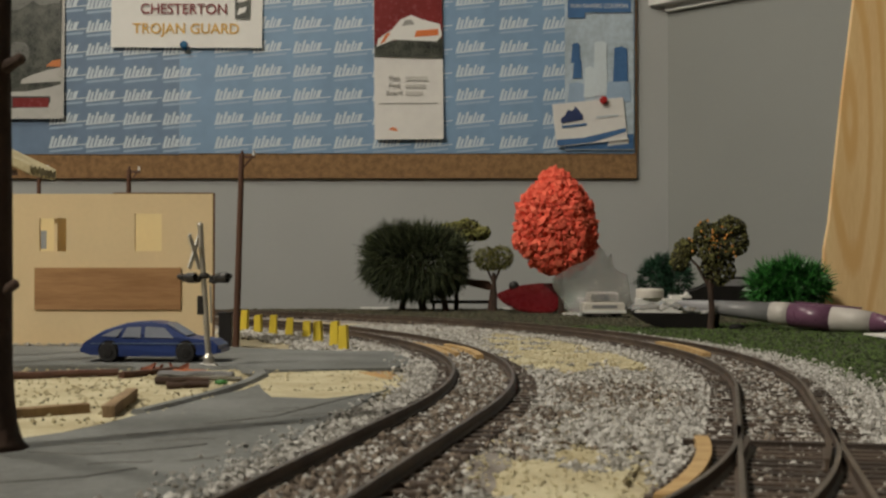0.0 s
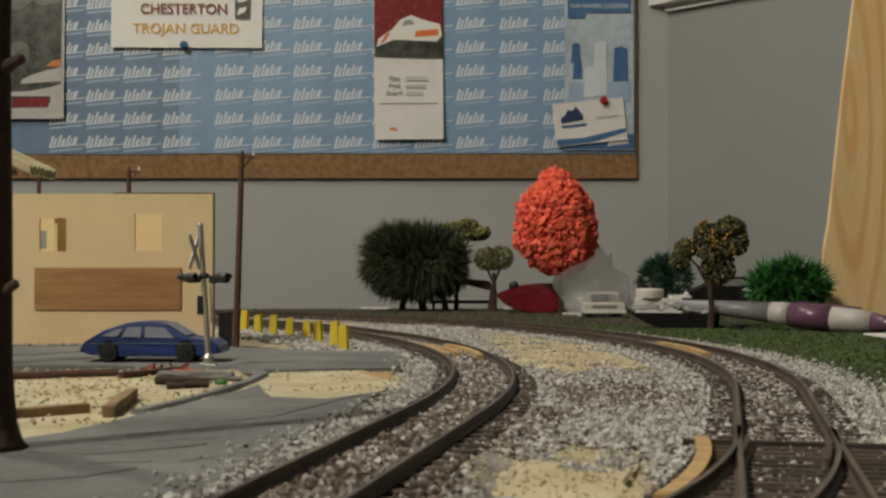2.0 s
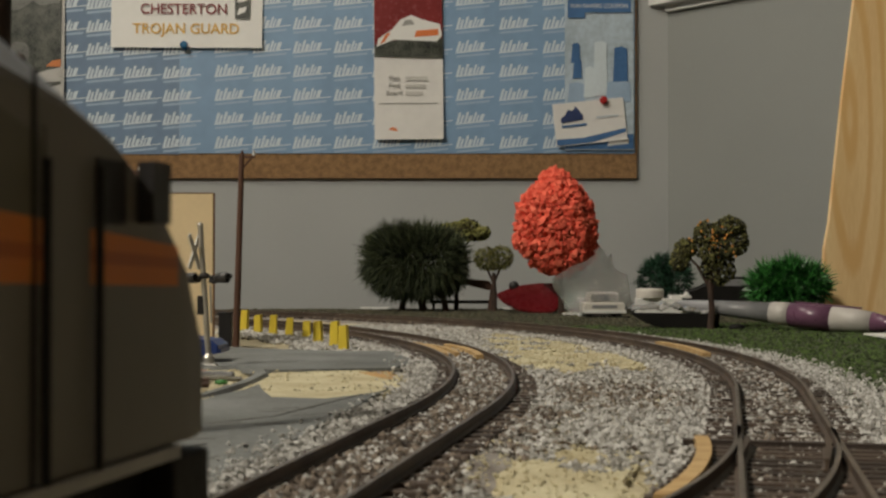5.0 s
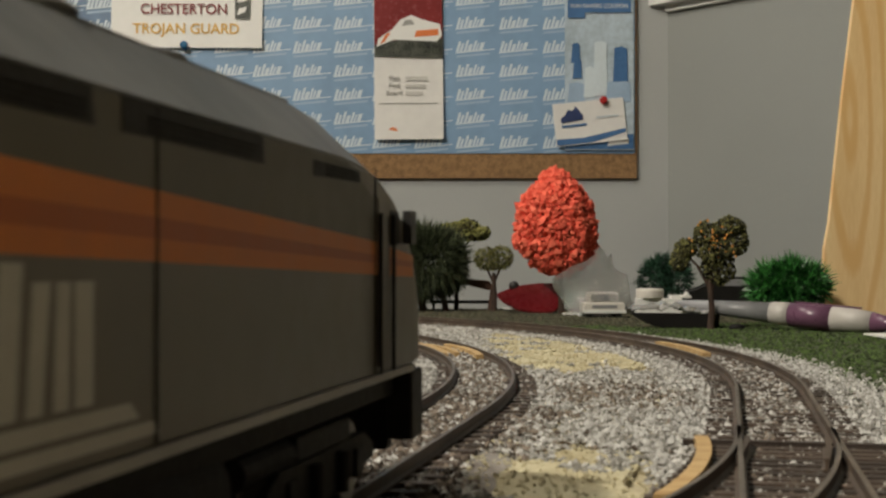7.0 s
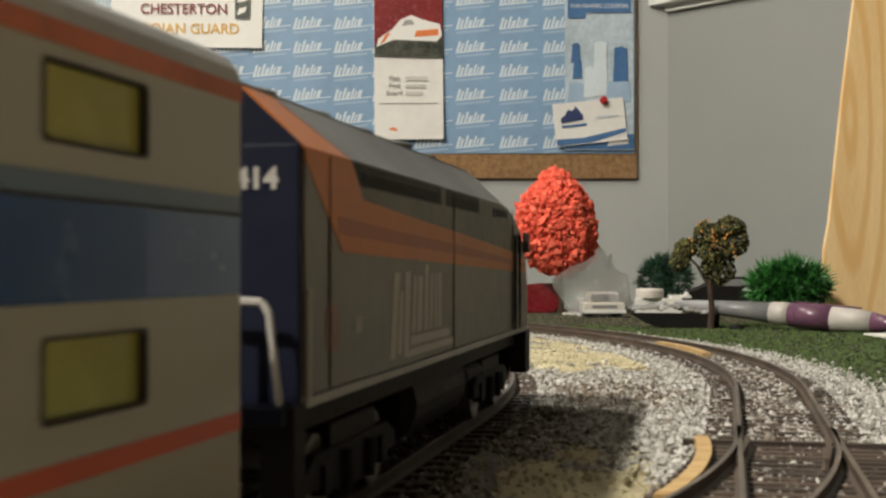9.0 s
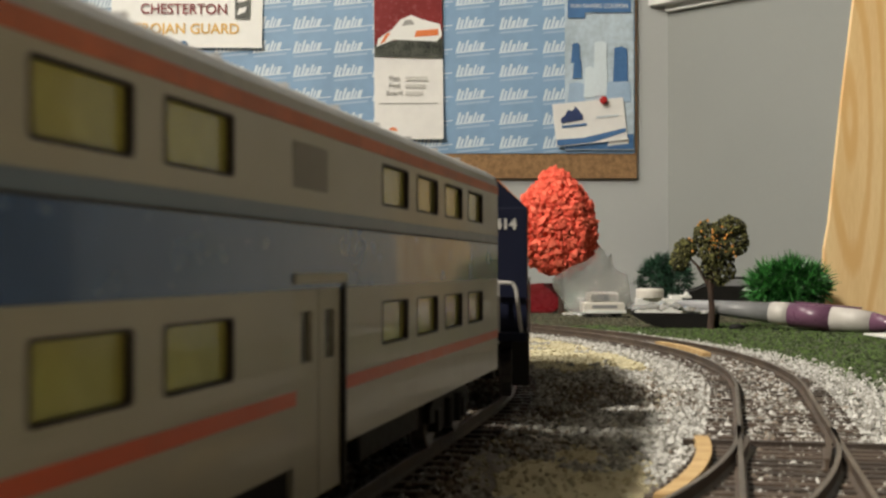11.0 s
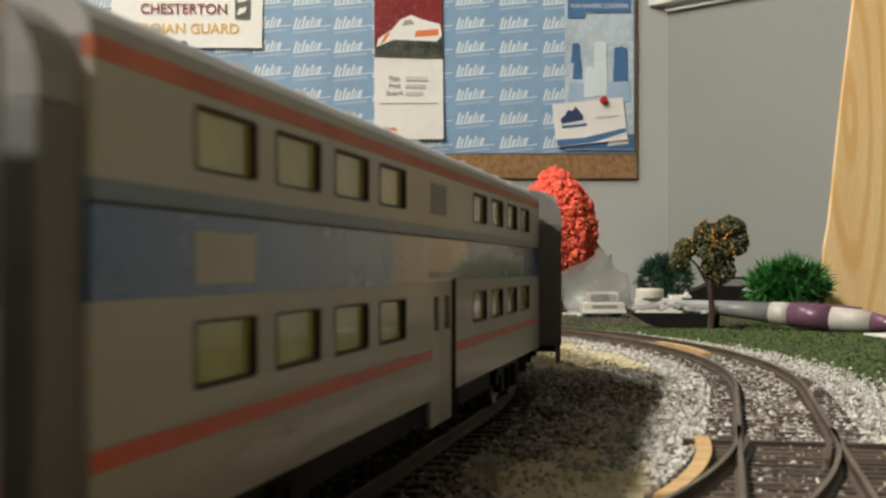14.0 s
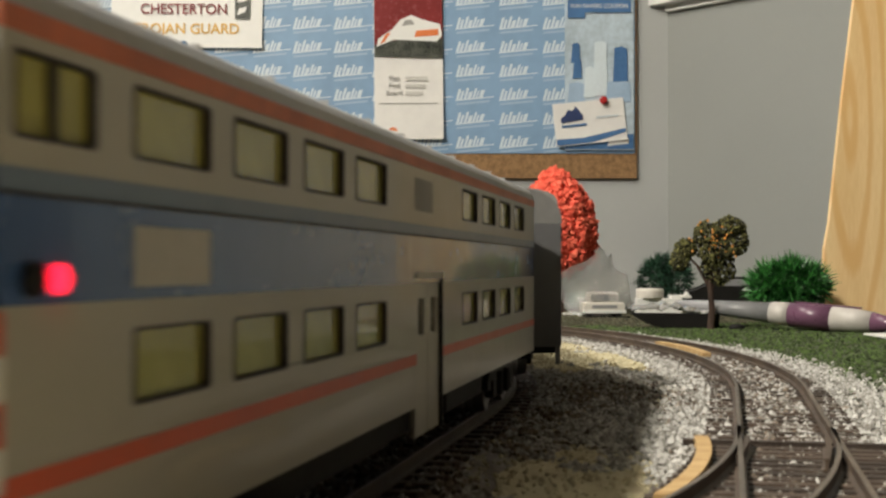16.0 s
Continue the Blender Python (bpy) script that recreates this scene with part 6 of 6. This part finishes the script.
        for y in (9, 80, 145.2):
            side_panel("panel_seam", SOOT, t, u(y) - 0.2, u(y) + 0.2, 16, 41.4, [], s, x=HALF + 0.15, thick=0.1)
        # white lettering block as plain slanted shapes
        for pts in ([(36.4, 17.2), (39.6, 17.2), (42.2, 28.5), (38.9, 28.5)], [(40.6, 17.6), (43.4, 17.6), (44.2, 26.0), (42.2, 26.0)],
                    [(44.4, 17.0), (47.4, 17.0), (48.6, 28.6), (45.2, 28.6)], [(49.3, 20.1), (51.6, 20.1), (52.6, 28.0), (50.3, 28.0)],
                    [(52.6, 20.1), (55.8, 20.1), (56.6, 28.0), (53.4, 28.0)], [(57.2, 20.1), (59.8, 20.1), (60.6, 29.6), (58.0, 29.6)],
                    [(61.0, 20.1), (63.0, 20.1), (64.0, 28.4), (61.8, 28.4)], [(64.4, 20.1), (66.4, 20.1), (66.6, 28.4), (64.8, 28.4)],
                    [(67.2, 20.1), (69.8, 20.1), (69.8, 28.4), (67.2, 28.4)]):
            side_shape("white_mark", LOCO_MARK, t, [(u(a), z) for a, z in pts], s, HALF + 0.07)
        side_shape("white_underline", LOCO_MARK, t, [(u(48.6), 18.4), (u(77), 18.4), (u(75.6), 19.6), (u(48.8), 19.6)], s, HALF + 0.07)
        side_shape("white_underline", LOCO_MARK, t, [(u(46.4), 16.9), (u(80.8), 16.9), (u(79.4), 17.9), (u(48.4), 17.9)], s, HALF + 0.07)
        side_shape("pale_patch", LOCO_MARK, t, [(u(19.6), 21.6), (u(22.6), 21.6), (u(22.6), 23.4), (u(19.6), 23.4)], s, HALF + 0.07)
        side_shape("decal", FLAG, t, rounded(u(7.6), u(12.6), 20, 25.2, 1.0), s, HALF + 0.07)
        # cab
        side_panel("cab_door", LOCO_GREY, t, u(146.4), u(152), 17, 38, [], s, x=HALF + 0.2, thick=0.3)
        w = side_panel("cab_window", BLACK, t, u(153.2), u(157.2), 32.2, 36.6, [], s, x=HALF + 0.18, thick=0.3)
        side_panel("mirror", BLACK, t, u(158.6), u(161.4), 32.4, 36.8, [], s, x=HALF + 1.6, thick=1.25)
        for y in (145.9, 152.6):
            part("grab_rail", rod((s * (HALF + 0.6), u(y), 16), (s * (HALF + 0.6), u(y), 36), 0.28, n=6), SOOT, t)
        part("grab_iron", rod((s * (HALF + 0.3), u(0.6), 15.6), (s * (HALF + 0.3), u(0.6), 27), 0.28, n=6), LOCO_MARK, t)
        part("steps", box(s * HALF - s * 3.5, s * (HALF + 0.2), u(165), u(172), 5.2, 15.0, 0.5), SOOT, t)
        part("steps", box(s * HALF - s * 3.5, s * (HALF + 0.2), u(-4), u(0.2), 4.2, 15.4, 0.3), SOOT, t)
        for pts in ([(s * 11.9, u(-3.4), 12), (s * 10.4, u(-3.4), 24.6), (s * 9.6, u(-3.4), 25.8), (s * 4.4, u(-3.4), 26.0), (s * 6.6, u(-3.4), 25.9), (s * 6.6, u(-3.4), 13)],):
            bm2 = None
            for p, q in zip(pts, pts[1:]):
                bm2 = rod(p, q, 0.42, n=6, bm=bm2)
            part("end_handrail", bm2, LOCO_MARK, t)
    part("end_face", box(-HALF + 0.2, HALF - 0.2, back - 1.0, back - 0.05, 15.2, 42.0, 0.3), LOCO_NAVY, t)
    part("end_platform", box(-HALF + 0.4, HALF - 0.4, back - 6, back - 0.2, 13.6, 15.4, 0.3), LOCO_NAVY, t)
    part("end_door", box(-4, 4, back - 1.5, back - 1.0, 15.5, 37, 0.2), LOCO_NAVY, t)
    bm = prism([(-HALF + 0.2, 41.9), (HALF - 0.2, 41.9), (6.0, 48.1), (-6.0, 48.1)], -back + 0.1, -back + 0.9, flip="xz")
    part("end_gable", bm, LOCO_NAVY, t)
    writing("number", "414", 3.0, 8.2, back - 1.1, 38.3, LOCO_MARK, t, 1.05, bold=0.12)
    part("windscreen", box(-8.2, 8.2, -0.2, 0.2, -2.8, 2.8, 0.1), BLACK, t).matrix_basis = P(0, 82.6, 39.4, 56, 0, 0)
    part("headlight", lathe([(1.6, 0), (1.6, 1), (0.4, 1.3)], 12), PAPER_WHITE, t).matrix_basis = P(0, 95.8, 20, -90, 0, 0)
    part("plough", prism([(-8, 3), (8, 3), (10, 13), (-10, 13)], -97.5, -95, flip="xz"), SOOT, t)
    part("underframe", box(-10.5, 10.5, back + 1, front - 3, 11.5, 15.4, 0.3), SOOT, t)
    tank = part("fuel_tank", lathe([(4, -21), (6.2, -20), (6.4, 0), (6.2, 20), (4, 21)], 20), SOOT, t)
    tank.matrix_basis = P(5.2, 4, 8.8, 90, 0, 0)
    part("tank_box", box(-9.5, 4, -20, 24, 3.4, 11.6, 0.6), SOOT, t)
    part("air_tank", rod((8.8, 30, 9.4), (8.8, 46, 9.4), 1.8, n=12), SOOT, t)
    for y in (-48, 56):
        bogie(t, y, (-13, 13), 21, 5.2, 9.6)
    part("coupler", box(-1.3, 1.3, front, front + 5, 8, 10.4, 0.3), SOOT, t)
    part("coupler", box(-1.3, 1.3, back - 11, back - 5, 8, 10.4, 0.3), SOOT, t)
    return t


engine = locomotive()
coach_a = coach()
coach_b = copy_thing(coach_a, Matrix.Identity(4))
coach_c = coach(cab=True)


DRIFT = [(9.0, -1.0), (10.2, -2.4), (11.5, -2.8), (12.0, 1.2), (12.5, 5.4), (13.0, 8.4), (13.5, 7.4), (14.0, 6.2), (14.5, 7.5), (15.0, 7.9), (15.5, 6.4), (16.0, 5.4)]


def front_of_first_coach(t):
    """How far the first coach's front has come along the inner track; the train gathers speed."""
    d = t - 6.3
    if d < -3.5:
        return -408.1 + 10.3 * (d + 3.5)
    if d < 0:
        return -309.4 + 46.0 * d + 5.1 * d * d
    drift = float(np.interp(t, [a for a, _ in DRIFT], [b for _, b in DRIFT])) * min(1.0, max(0.0, (t - 8.5) / 0.5))
    return ((((-0.009252703 * t + 0.47758478) * t - 9.51064078) * t + 95.7876431) * t - 436.298336) * t + 354.92902 + drift


def seat_on_track(mid, bogie_half):
    xa, ya, _ = along(INNER, mid + bogie_half)
    xb, yb, _ = along(INNER, mid - bogie_half)
    return P((xa + xb) / 2, (ya + yb) / 2, 0, 0, 0, -math.degrees(math.atan2(xa - xb, ya - yb)))


def motions():
    times = [k * 0.25 for k in range(65)]
    for ob, back, half in ((engine, 97, 50), (coach_a, 1.8 - L, 82), (coach_b, -L - 245.6, 82), (coach_c, -L - 498.6, 82)):
        walk(ob, [(t, seat_on_track(front_of_first_coach(t) + back, half)) for t in times])


motions()
